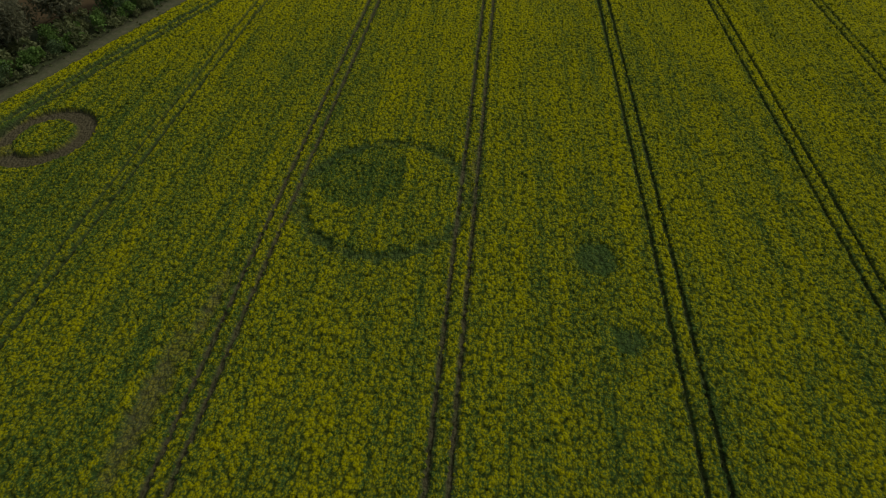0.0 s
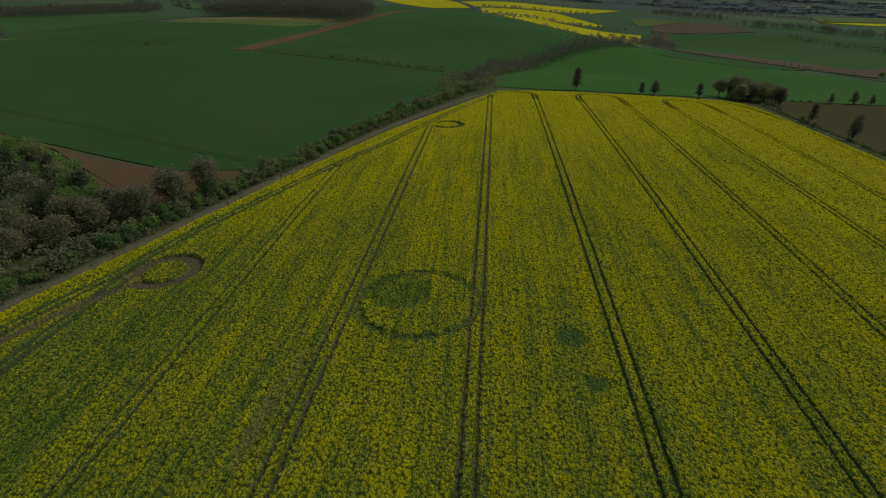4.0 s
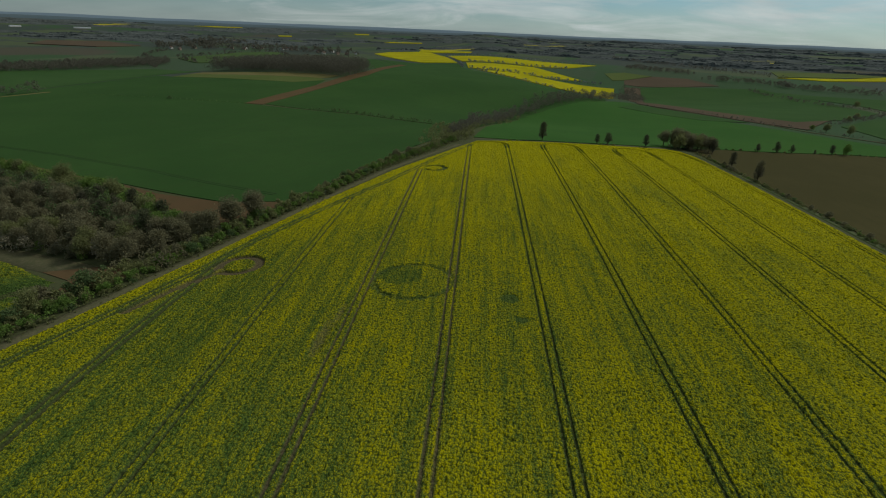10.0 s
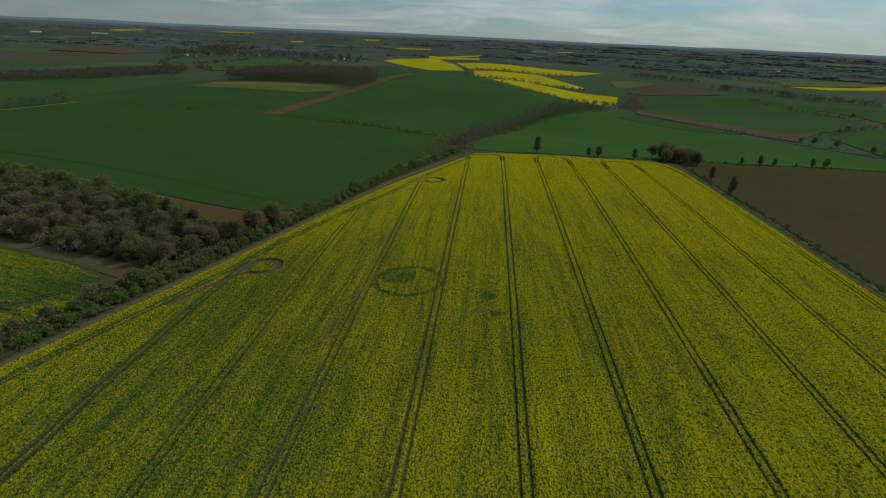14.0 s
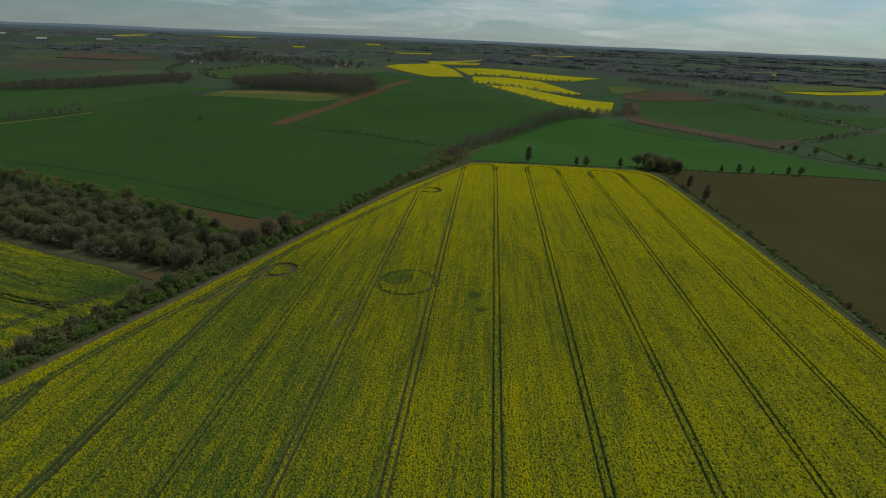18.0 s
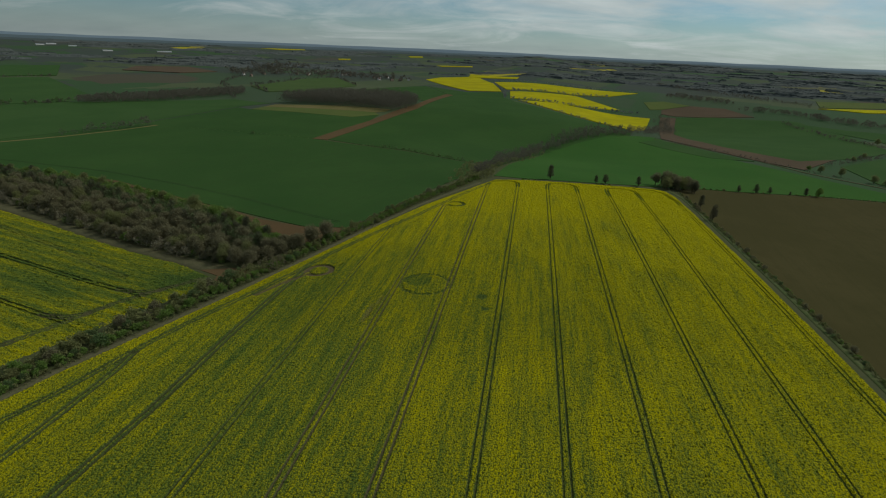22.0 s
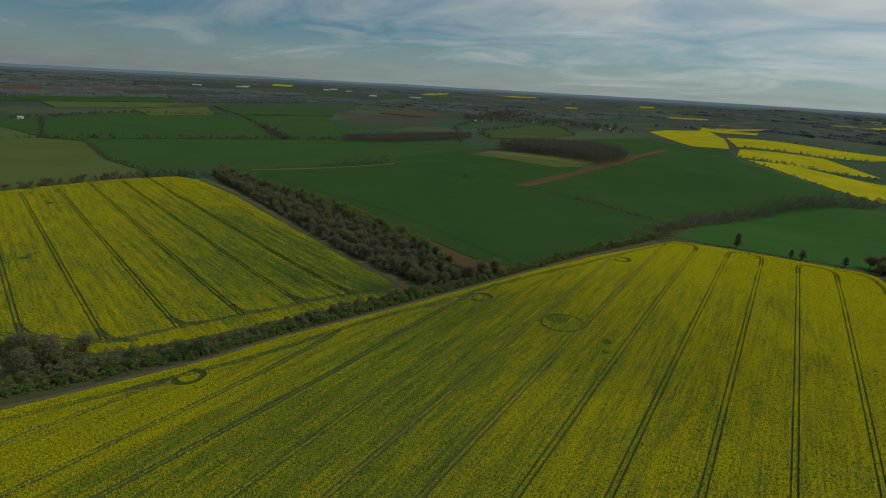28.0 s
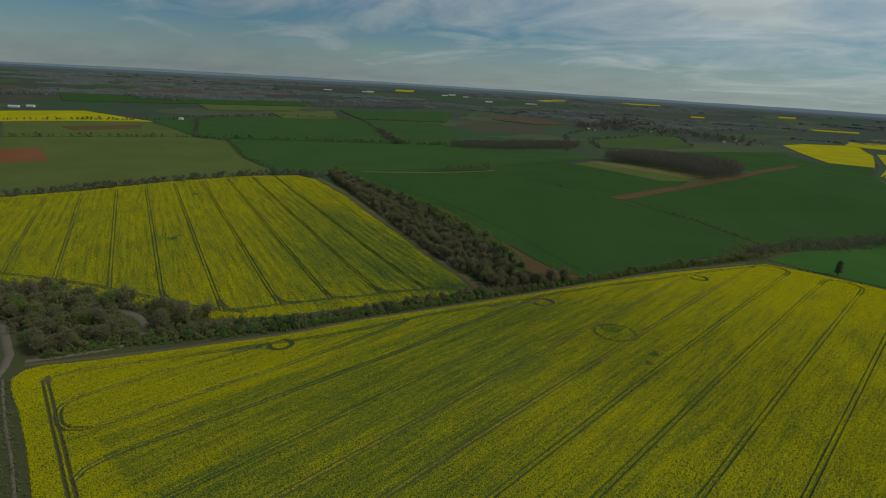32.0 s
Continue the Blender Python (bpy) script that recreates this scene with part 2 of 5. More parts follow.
M_VERGE = plain_material("worn_verge", (0.092, 0.095, 0.044), (0.150, 0.128, 0.074), 0.9, 0.9, 0.9, 0.25)
M_TRACK = plain_material("gravel_track", (0.13, 0.115, 0.082), (0.20, 0.172, 0.125), 1.2, 0.9, 0.5, 0.06)
M_BARK = plain_material("bark", (0.07, 0.055, 0.04), (0.13, 0.105, 0.08), 4.0, 0.9, 0.8, 0.03)
M_BARE = leaf_material("bare_twigs", (0.195, 0.182, 0.102), (0.250, 0.230, 0.130), (0.192, 0.185, 0.098), 0.6)
M_PALE = leaf_material("pale_dry_twigs", (0.265, 0.240, 0.160), (0.330, 0.298, 0.200), (0.235, 0.220, 0.140), 0.6)
M_BUD = leaf_material("budding_twigs", (0.200, 0.218, 0.086), (0.262, 0.275, 0.110), (0.205, 0.215, 0.090), 0.7)
M_FRESH = leaf_material("fresh_leaves", (0.145, 0.240, 0.052), (0.205, 0.310, 0.072), (0.152, 0.222, 0.058), 0.7)
M_DARK = leaf_material("evergreen_leaves", (0.098, 0.165, 0.060), (0.145, 0.215, 0.080), (0.130, 0.170, 0.070))
M_IVY = leaf_material("ivy_leaves", (0.092, 0.108, 0.055), (0.130, 0.145, 0.072), (0.125, 0.115, 0.075))
M_BLOSSOM = leaf_material("blossom", (0.40, 0.38, 0.33), (0.55, 0.52, 0.45), (0.16, 0.15, 0.10), 0.2)
# lighter and bluer than near wood: distance haze mixed into the base colour
M_FARWOOD = leaf_material("hazy_far_wood", (0.200, 0.220, 0.205), (0.260, 0.280, 0.255), (0.21, 0.23, 0.215), 0.3)
M_WOOD = leaf_material("leafless_wood", (0.138, 0.130, 0.096), (0.172, 0.162, 0.120), (0.138, 0.134, 0.100), 0.3)
# slight blue-grey tint paints the haze over woods in the plain
M_BLOCK = plain_material("hazy_distant_canopy", (0.080, 0.093, 0.086), (0.110, 0.121, 0.110), 0.06, 0.9, 0.1, 0.1)
M_MEADOW = field_material("dull_young_wheat", (0.040, 0.090, 0.025), (0.049, 0.101, 0.029), (0.045, 0.084, 0.026), -10, 3.0)
M_WHEEL = plain_material("flattened_wheat", (0.032, 0.062, 0.021), (0.042, 0.070, 0.025), 0.8, 0.9)
M_PASTURE = field_material("spring_pasture", (0.056, 0.098, 0.028), (0.068, 0.112, 0.034), (0.072, 0.095, 0.036), 30, 5.0)
M_WALL = plain_material("pale_wall", (0.62, 0.60, 0.55), (0.72, 0.70, 0.66), 0.4)
M_STONE = plain_material("village_stone", (0.28, 0.23, 0.16), (0.36, 0.31, 0.23), 0.5)
M_ROOF = plain_material("roof_tiles", (0.12, 0.085, 0.07), (0.18, 0.13, 0.10), 0.8)
M_SHED = plain_material("pale_sheet_roof", (0.42, 0.44, 0.46), (0.54, 0.56, 0.57), 0.3, 0.5)
M_GLASS = plain_material("window_dark", (0.03, 0.035, 0.04), (0.05, 0.055, 0.06), 1.0, 0.2)


# ---- the lie of the land ----
def softclip(v, a, b, w=0.35):
    def sp(u):
        return w * np.logaddexp(0.0, u / w)
    return a + sp(v - a) - sp(v - b)


def hump(x, y, cx, cy, sx, sy):
    return np.exp(-((x - cx) / sx) ** 2 - ((y - cy) / sy) ** 2)


def land(x, y):
    """Height of the ground."""
    x, y = np.asarray(x, float), np.asarray(y, float)
    X, Y = softclip(x / 100, -1.4, 1.8), softclip(y / 100, -2.0, 3.3)
    z = 4.06 * X - 3.93 * X * X + 0.53 * Y - 0.465 * Y * Y - 0.36 * X * Y
    z = z + 18 * hump(x, y, -230, 800, 230, 450) - 20 * hump(x, y, 40, 540, 160, 150) - 36 * hump(x, y, 350, 1100, 260, 330)
    t = np.clip((np.hypot(x, y + 100) - 1900) / 2900, 0, 1)
    return z + 74 * t ** 1.3


def at(x, y, up=0.0):
    return Vector((x, y, float(land(x, y)) + up))


def mesh_of(name, verts, faces, material, smooth=False):
    me = bpy.data.meshes.new(name)
    verts, faces = np.asarray(verts, np.float32), np.asarray(faces, np.int32)
    n, k = faces.shape
    me.vertices.add(len(verts))
    me.vertices.foreach_set("co", verts.ravel())
    me.loops.add(n * k)
    me.loops.foreach_set("vertex_index", faces.ravel())
    me.polygons.add(n)
    me.polygons.foreach_set("loop_start", np.arange(0, n * k, k, dtype=np.int32))
    me.polygons.foreach_set("use_smooth", np.full(n, smooth))
    me.update(calc_edges=True)
    if material:
        me.materials.append(material)
    return me


def part(name, me, parent, label=""):
    ob = new(name, me)
    ob.parent = parent
    return tagged(ob, label)


# ground sheet: rings out to the horizon
def build_ground():
    r = np.concatenate([[0.5], np.arange(8, 700, 8), np.geomspace(700, 4650, 90)])
    a = np.linspace(0, 2 * np.pi, 361)[:-1]
    R, A = np.meshgrid(r, a, indexing="ij")
    x, y = R * np.sin(A), R * np.cos(A)
    v = np.stack([x, y, land(x, y)], -1).reshape(-1, 3)
    i, j = np.meshgrid(np.arange(len(r) - 1), np.arange(len(a)), indexing="ij")
    j2, n = (j + 1) % len(a), len(a)
    f = np.stack([i * n + j, i * n + j2, (i + 1) * n + j2, (i + 1) * n + j], -1).reshape(-1, 4)
    k = Nodes("countryside")
    vor = k.n.new("ShaderNodeTexVoronoi")
    vor.distance, vor.inputs["Scale"].default_value = 'CHEBYCHEV', 0.0042
    mp = k.n.new("ShaderNodeMapping")
    mp.inputs["Scale"].default_value, mp.inputs["Rotation"].default_value = (1.0, 0.62, 0.0), (0, 0, radians(24))
    k.l.new(k.pos, mp.inputs[0]), k.l.new(mp.outputs[0], vor.inputs["Vector"])
    sep = k.n.new("ShaderNodeSeparateColor")
    k.l.new(vor.outputs["Color"], sep.inputs[0])
    ramp = k.n.new("ShaderNodeValToRGB")
    ramp.color_ramp.interpolation = 'CONSTANT'
    stops = [(0.0, (0.040, 0.088, 0.032)), (0.30, (0.050, 0.085, 0.040)), (0.46, (0.072, 0.098, 0.044)), (0.62, (0.080, 0.070, 0.046)),
             (0.70, (0.052, 0.068, 0.048)), (0.84, (0.082, 0.105, 0.048)), (0.975, (0.42, 0.36, 0.012))]
    el = ramp.color_ramp.elements
    while len(el) < len(stops):
        el.new(0.5)
    for e, (p, c) in zip(el, stops):
        e.position, e.color = p, (*c, 1)
    k.l.new(sep.outputs[0], ramp.inputs[0])
    wood = k.span(k.noise(0.0034, 5, 0.55, (1.0, 1.5, 0.0), 35), 0.48, 0.51)
    # the wood tone holds a little blue, as haze would give it
    plain = k.mix(k.math('MULTIPLY', wood, 0.85), ramp.outputs[0], (0.052, 0.064, 0.058))
    near = k.mix(k.noise(0.6, 5, 0.65), (0.050, 0.070, 0.024), (0.105, 0.100, 0.046))
    sp = k.n.new("ShaderNodeSeparateXYZ")
    k.l.new(k.pos, sp.inputs[0])
    dist = k.math('SQRT', k.math('ADD', k.math('POWER', sp.outputs[0], 2.0), k.math('POWER', sp.outputs[1], 2.0)))
    plain = k.mix(k.span(dist, 1650, 2000), ramp.outputs[0], plain)
    col = k.mix(k.span(dist, 480, 560), near, plain)
    col = k.mix(k.math('MULTIPLY', k.noise(0.02, 5, 0.6), 0.35), col, (0.045, 0.06, 0.03))
    k.bump(k.noise(0.8, 5), 0.5, 0.2)
    ob = new("ground", mesh_of("ground", v, f, k.done(col, 0.9), True))
    tagged(ob, "rolling farmland of grass, hedges and patchwork fields", "ground", kind="structure")


build_ground()


def inside(x, y, poly):
    hit = np.zeros(x.shape, bool)
    for (ax, ay), (bx, by) in zip(poly, poly[1:] + poly[:1]):
        if ay == by:
            continue
        hit ^= ((ay > y) != (by > y)) & (x < (bx - ax) * (y - ay) / (by - ay) + ax)
    return hit


def away(x, y, line, close=False):
    """Distance of points from a line of places."""
    d = np.full(x.shape, 1e9)
    for (ax, ay), (bx, by) in zip(line, line[1:] + (line[:1] if close else [])):
        ux, uy = bx - ax, by - ay
        t = np.clip(((x - ax) * ux + (y - ay) * uy) / (ux * ux + uy * uy + 1e-9), 0, 1)
        d = np.minimum(d, np.hypot(x - ax - t * ux, y - ay - t * uy))
    return d


def drape(name, poly, material, up, label, category="field", step=25.0):
    """A piece of land of its own crop, laid over the ground, with a low edge."""
    bm = bmesh.new()
    bm.faces.new([bm.verts.new((x, y, 0)) for x, y in poly])
    xs, ys = [p[0] for p in poly], [p[1] for p in poly]
    for lo, hi, n in ((min(xs), max(xs), (1, 0, 0)), (min(ys), max(ys), (0, 1, 0))):
        for c in np.arange(lo + step, hi, step):
            co = (c, 0, 0) if n[0] else (0, c, 0)
            bmesh.ops.bisect_plane(bm, geom=bm.verts[:] + bm.edges[:] + bm.faces[:], plane_co=co, plane_no=n)
    bmesh.ops.recalc_face_normals(bm, faces=bm.faces[:])
    rim = [e for e in bm.edges if e.is_boundary]
    for e in rim:
        e.smooth = False
    ext = bmesh.ops.extrude_edge_only(bm, edges=rim)
    low = {g for g in ext["geom"] if isinstance(g, bmesh.types.BMVert)}
    for v in bm.verts:
        v.co.z = float(land(v.co.x, v.co.y)) + (-0.5 if v in low else up)
    if sum(f.normal.z for f in bm.faces) < 0:
        bmesh.ops.reverse_faces(bm, faces=bm.faces[:])
    me = bpy.data.meshes.new(name)
    bm.to_mesh(me)
    bm.free()
    me.materials.append(material)
    for p in me.polygons:
        p.use_smooth = abs(p.normal.z) > 0.5
    return tagged(new(name, me), label, category, kind="structure")


def ribbon(name, line, width, material, up, label, category):
    """A path or verge along a line of places."""
    pts = []
    for a, b in zip(line, line[1:]):
        n = max(1, int(math.dist(a, b) / 6))
        pts += [(a[0] + (b[0] - a[0]) * i / n, a[1] + (b[1] - a[1]) * i / n) for i in range(n)]
    pts.append(line[-1])
    v, f = [], []
    for i, p in enumerate(pts):
        a, b = pts[max(i - 1, 0)], pts[min(i + 1, len(pts) - 1)]
        d = Vector((b[0] - a[0], b[1] - a[1], 0)).normalized()
        for s, dz in ((-0.5, -0.4), (-0.47, up), (0, up + 0.06), (0.47, up), (0.5, -0.4)):
            wob = width * (1 + 0.12 * noise.noise((p[0] * 0.05, p[1] * 0.05, s)))
            x, y = p[0] - d.y * s * wob, p[1] + d.x * s * wob
            v.append((x, y, float(land(x, y)) + dz))
        if i:
            f += [(5 * i - 5 + k, 5 * i - 4 + k, 5 * i + 1 + k, 5 * i + k) for k in range(4)]
    me = mesh_of(name, v, f, material, True)
    me.flip_normals()
    return tagged(new(name, me), label, category, kind="structure")


# ---- the fields ----
MAIN = [(-172, -196.2), (-183, -194.6), (-188.5, -189), (-188.5, -181), (-179, -164), (-163, -131), (-139.5, -81), (-133.5, -66), (-129, -49), (-122.5, -30), (-114, -11), (-104, 12), (-92.9, 39), (-86, 58),
        (-78.5, 76), (-61.5, 124), (-38, 186), (-16, 233), (-3, 264), (4, 281), (31, 289), (82, 299), (140, 314), (150, 310), (154, 290), (155, 100), (157, -220), (0, -208.6), (-81, -202),
        (-116, -198.6), (-147, -196.6)]
HEAD_A = [(-174, -181), (-169.8, -167.3), (-164.9, -156.5), (-154.4, -133.8), (-142.4, -110.1), (-130.5, -84), (-123.6, -69.8), (-113.2, -42.9), (-107.6, -21), (-99.6, 3.6), (-88, 30.8), (-76.5, 60), (-70, 82), (-56, 118), (-38, 160), (-24, 198), (-9.5, 238), (0, 264)]
TRAMS = [
    HEAD_A,
    [(-171, -183.2), (-166, -183.7), (-145.1, -185.6), (-121, -187.9), (-102, -189.5), (-85.5, -191.1), (-70.7, -192.3), (0, -199), (155, -211)],
    [(-134.5, -94), (-136.8, -112.6), (-140.9, -138.4), (-143.5, -162), (-143.6, -173.1), (-142.1, -180.1), (-138.7, -183.6), (-132.8, -185.4), (-124.6, -186), (-118.4, -184.3), (-114, -179.5),
     (-111.7, -170.1), (-109.7, -149.1), (-108.2, -125), (-105.5, -98.7), (-103.7, -66), (-103.8, -30), (-105.5, -18)],
    [(-73.3, 62), (-75, 38), (-76.3, 5), (-76.5, -50), (-79, -90), (-84.5, -155), (-86.2, -167.1), (-87, -176.4), (-85.1, -185.7), (-81.6, -189.4)],
    [(-48.0, 134), (-48.4, 100), (-48.6, -180), (-54, -190)],
    [(-24, 188), (-24, -190)],
    [(0.0, -192), (0, 260), (0.8, 267), (3, 272), (7, 275.5), (12, 277.5), (17, 278.2), (21, 276.5), (23.4, 272.5), (24, 266), (24, 262)],
    [(24, 262), (24, -195)],
    [(47.6, -196), (47.6, 270), (48.4, 278), (51, 283), (55, 285.5), (60, 286.8), (65, 287), (69, 285), (71.0, 280), (71.4, 272), (71.4, -198)],
    [(96, -200), (96, 276), (96.8, 284), (99, 289), (103, 292), (108, 293.5), (113, 294.3), (117, 292.5), (120.2, 288), (121, 280), (121, -202)],
    [(149, -203), (149.4, 60), (149.8, 270), (146, 296), (138, 304), (122, 303)],
]
RINGS = [(-16.7, 191.8, 5.6, 1.0, 0.25), (-128.4, -87.0, 5.9, 1.1, 0.2)]
TAIL = [(-141, -108), (-137, -100.3), (-130, -95)]


def canopy(name, x, y, poly, tall, ruts, bloom_of, material, label, seed):
    """A standing crop: its uneven top, cut by wheel ruts down to the soil."""
    rng = np.random.default_rng(seed)
    X, Y = x, y
    ins = inside(X, Y, poly)
    edge = away(X, Y, poly, True)
    h, soil = ruts(X, Y)
    cell = np.minimum(np.gradient(X[:, 0])[:, None], 0.6) * np.minimum(np.gradient(Y[0, :])[None, :], 0.6)
    rough = rng.normal(0, 0.30, X.shape) * np.sqrt(np.abs(cell)) * (0.9 if abs(X[1, 0] - X[0, 0]) < 1 else 1.0)
    top = tall * (1 - 0.25 * np.clip(1.5 - edge, 0, 1)) + rough
    z = land(X, Y) + np.where(h < 1, 0.06 + (top - 0.06) * h + 0.03 * rough, top)
    keep = ins[:-1, :-1] & ins[1:, :-1] & ins[:-1, 1:] & ins[1:, 1:]
    nx, ny = X.shape
    idx = np.arange(nx * ny).reshape(nx, ny)
    f = np.stack([idx[:-1, :-1], idx[1:, :-1], idx[1:, 1:], idx[:-1, 1:]], -1)[keep]
    used = np.zeros(nx * ny, bool)
    used[f.ravel()] = True
    # the outer rows stand down to the soil
    cnt = np.zeros((nx, ny), int)
    for a in (0, 1):
        for b in (0, 1):
            cnt[a:nx - 1 + a, b:ny - 1 + b] += keep
    z = np.where((cnt < 4) & (cnt > 0), land(X, Y) - 0.1, z)
    remap = np.cumsum(used) - 1
    jit = 0.16 * min(np.abs(np.diff(X[:, 0])).min() if nx > 1 else 1, 1.0)
    v = np.stack([X + rng.normal(0, jit, X.shape), Y + rng.normal(0, jit, X.shape), z], -1).reshape(-1, 3)[used]
    me = mesh_of(name, v, remap[f], material)
    for nm, val in (("bloom", bloom_of(X, Y, edge)), ("soil", soil)):
        at_ = me.attributes.new(nm, 'FLOAT', 'POINT')
        at_.data.foreach_set("value", val.reshape(-1)[used].astype(np.float32))
    return tagged(new(name, me), label, "crop", kind="stuff")


def steps(lo, hi, fine_lo, fine_hi, fine, coarse, extra=()):
    a = np.concatenate([np.arange(lo, fine_lo, coarse), np.arange(fine_lo, fine_hi, fine), np.arange(fine_hi, hi, coarse)])
    for e in extra:
        a = a[np.abs(a - e) > 0.13]
    return np.sort(np.concatenate([a, np.array(extra, float)]))


def main_ruts(X, Y):
    h, soil = np.ones(X.shape), np.zeros(X.shape)
    for line in TRAMS:
        d = away(X, Y, line)
        gap = np.abs(d - 1.02)
        straight, broad = line[0][0] > -60 and line is not HEAD_A, 0.06 if line[0][0] < -30 else 0.0
        worn = line[0][0] in (0, -24)
        dash = 0.30 * np.clip(np.sin(Y * 2.3 + 2.5 * np.sin(Y * 0.41 + X) + X) * 1.6 - 0.5, 0, 1) if straight else 0.0
        slim, fade = (0.21, 0.12 if not worn else 0.2) if straight else (0.38, 0.30)
        north = np.clip((Y - 256) / 5, 0, 1)
        slim = slim + 0.34 * north
        cut = np.clip(np.clip((gap - slim - broad) / (fade + broad), 0, 1) + dash, 0, 1)
        deep = (0.50 if worn else 0.42 if straight and not broad else 0.15) * (1 - 0.7 * north)
        h = np.minimum(h, deep + (1 - deep) * cut)
        soil = np.maximum(soil, (0.85 if worn else 0.35) * (1 - cut) * (1 - 0.8 * np.clip((Y - 200) / 50, 0, 1)))
    for line in (HEAD_A, TRAMS[1]):
        gap = np.abs(away(X, Y, line) - 1.05)
        cut = np.clip((gap - 0.36 + 0.16 * np.clip((-90 - Y) / 40, 0, 1)) / 0.30, 0, 1)
        h, soil = np.minimum(h, 0.40 + 0.60 * cut), np.maximum(soil, (0.35 if line is HEAD_A else 0.85) * (1 - cut))
    # turning loops with trodden soil
    for cx, cy, r, w, s in RINGS:
        d = np.abs(np.hypot((X - cx), (Y - cy) * 1.02) - r)
        cut = np.maximum(np.clip((d - w) / 0.4, 0, 1), np.clip((np.abs(np.arctan2(Y - cy, X - cx)) - 2.45) * 4, 0, 1))
        h, soil = np.minimum(h, 0.12 + 0.88 * cut), np.maximum(soil, s * (1 - cut))
    ang = np.arctan2(Y - 62.5, X + 66.0)
    d = np.abs(np.hypot(X + 66.0, Y - 62.5) - 6.1)
    cut = np.clip((d - 1.35) / 0.4, 0, 1)
    cut = np.where((ang < -2.2) & (ang > -2.75), np.maximum(cut, 0.5), cut)
    h, soil = np.minimum(h, cut), np.maximum(soil, 1 - cut)
    cut = np.clip((np.abs(away(X, Y, TAIL) - 0.9) - 0.5) / 0.4, 0, 1)
    h, soil = np.minimum(h, 0.2 + 0.8 * cut), np.maximum(soil, 0.6 * (1 - cut))
    d = away(X, Y, [(-70, 57), (-76, 50), (-84, 33)])
    cut = np.clip((d - 1.1) / 0.6, 0, 1)
    h, soil = np.minimum(h, cut), np.maximum(soil, 0.9 * (1 - cut))
    # the laid ring with its inner disc, and two laid spots, all ragged
    wob = 0.35 * np.sin(X * 2.1 + 1.3 * np.sin(Y * 1.7)) + 0.25 * np.sin(Y * 3.3 + X * 1.1)
    r = np.hypot(X + 11.0, Y - 53.0) + 0.8 * wob
    d = np.abs(r - 11.2)
    cut = np.clip((d - 0.25) / 0.8, 0, 1)
    h, soil = np.minimum(h, 0.45 + 0.55 * cut), np.maximum(soil, 0.15 * (1 - cut))
    r = np.hypot(X + 15.0, Y - 56.6) + wob
    h = np.minimum(h, np.clip(0.86 + (r - 6.2) / 4, 0.86, 1))
    for cx, cy, rr, lo in ((15.8, 44.2, 2.6, 0.62), (18.5, 32.9, 1.6, 0.55)):
        r = np.hypot(X - cx, Y - cy) + 0.35 * wob
        h = np.minimum(h, np.clip(lo + (r - rr) / 1.2, lo, 1))
        soil = np.maximum(soil, 0.10 * np.clip(1.3 - r / rr, 0, 1))
    # trodden, thin patches beside a wheel line
    thin = np.clip(1.6 * (hump(X, Y, -28.6, 21, 1.7, 9) + 0.8 * hump(X, Y, -27.0, 34, 1.0, 6) + 0.6 * hump(X, Y, 0.6, 60, 1.3, 5)) + 0.5 * wob - 0.35, 0, 1)
    h, soil = np.minimum(h, 1 - 0.55 * thin), np.maximum(soil, 0.55 * thin)
    # bare corner by the road
    r = np.hypot((X + 170) / 2.0, Y + 183)
    cut = np.clip((r - 1.2) / 1.6, 0.25, 1)
    return np.minimum(h, cut), np.maximum(soil, 1 - cut)


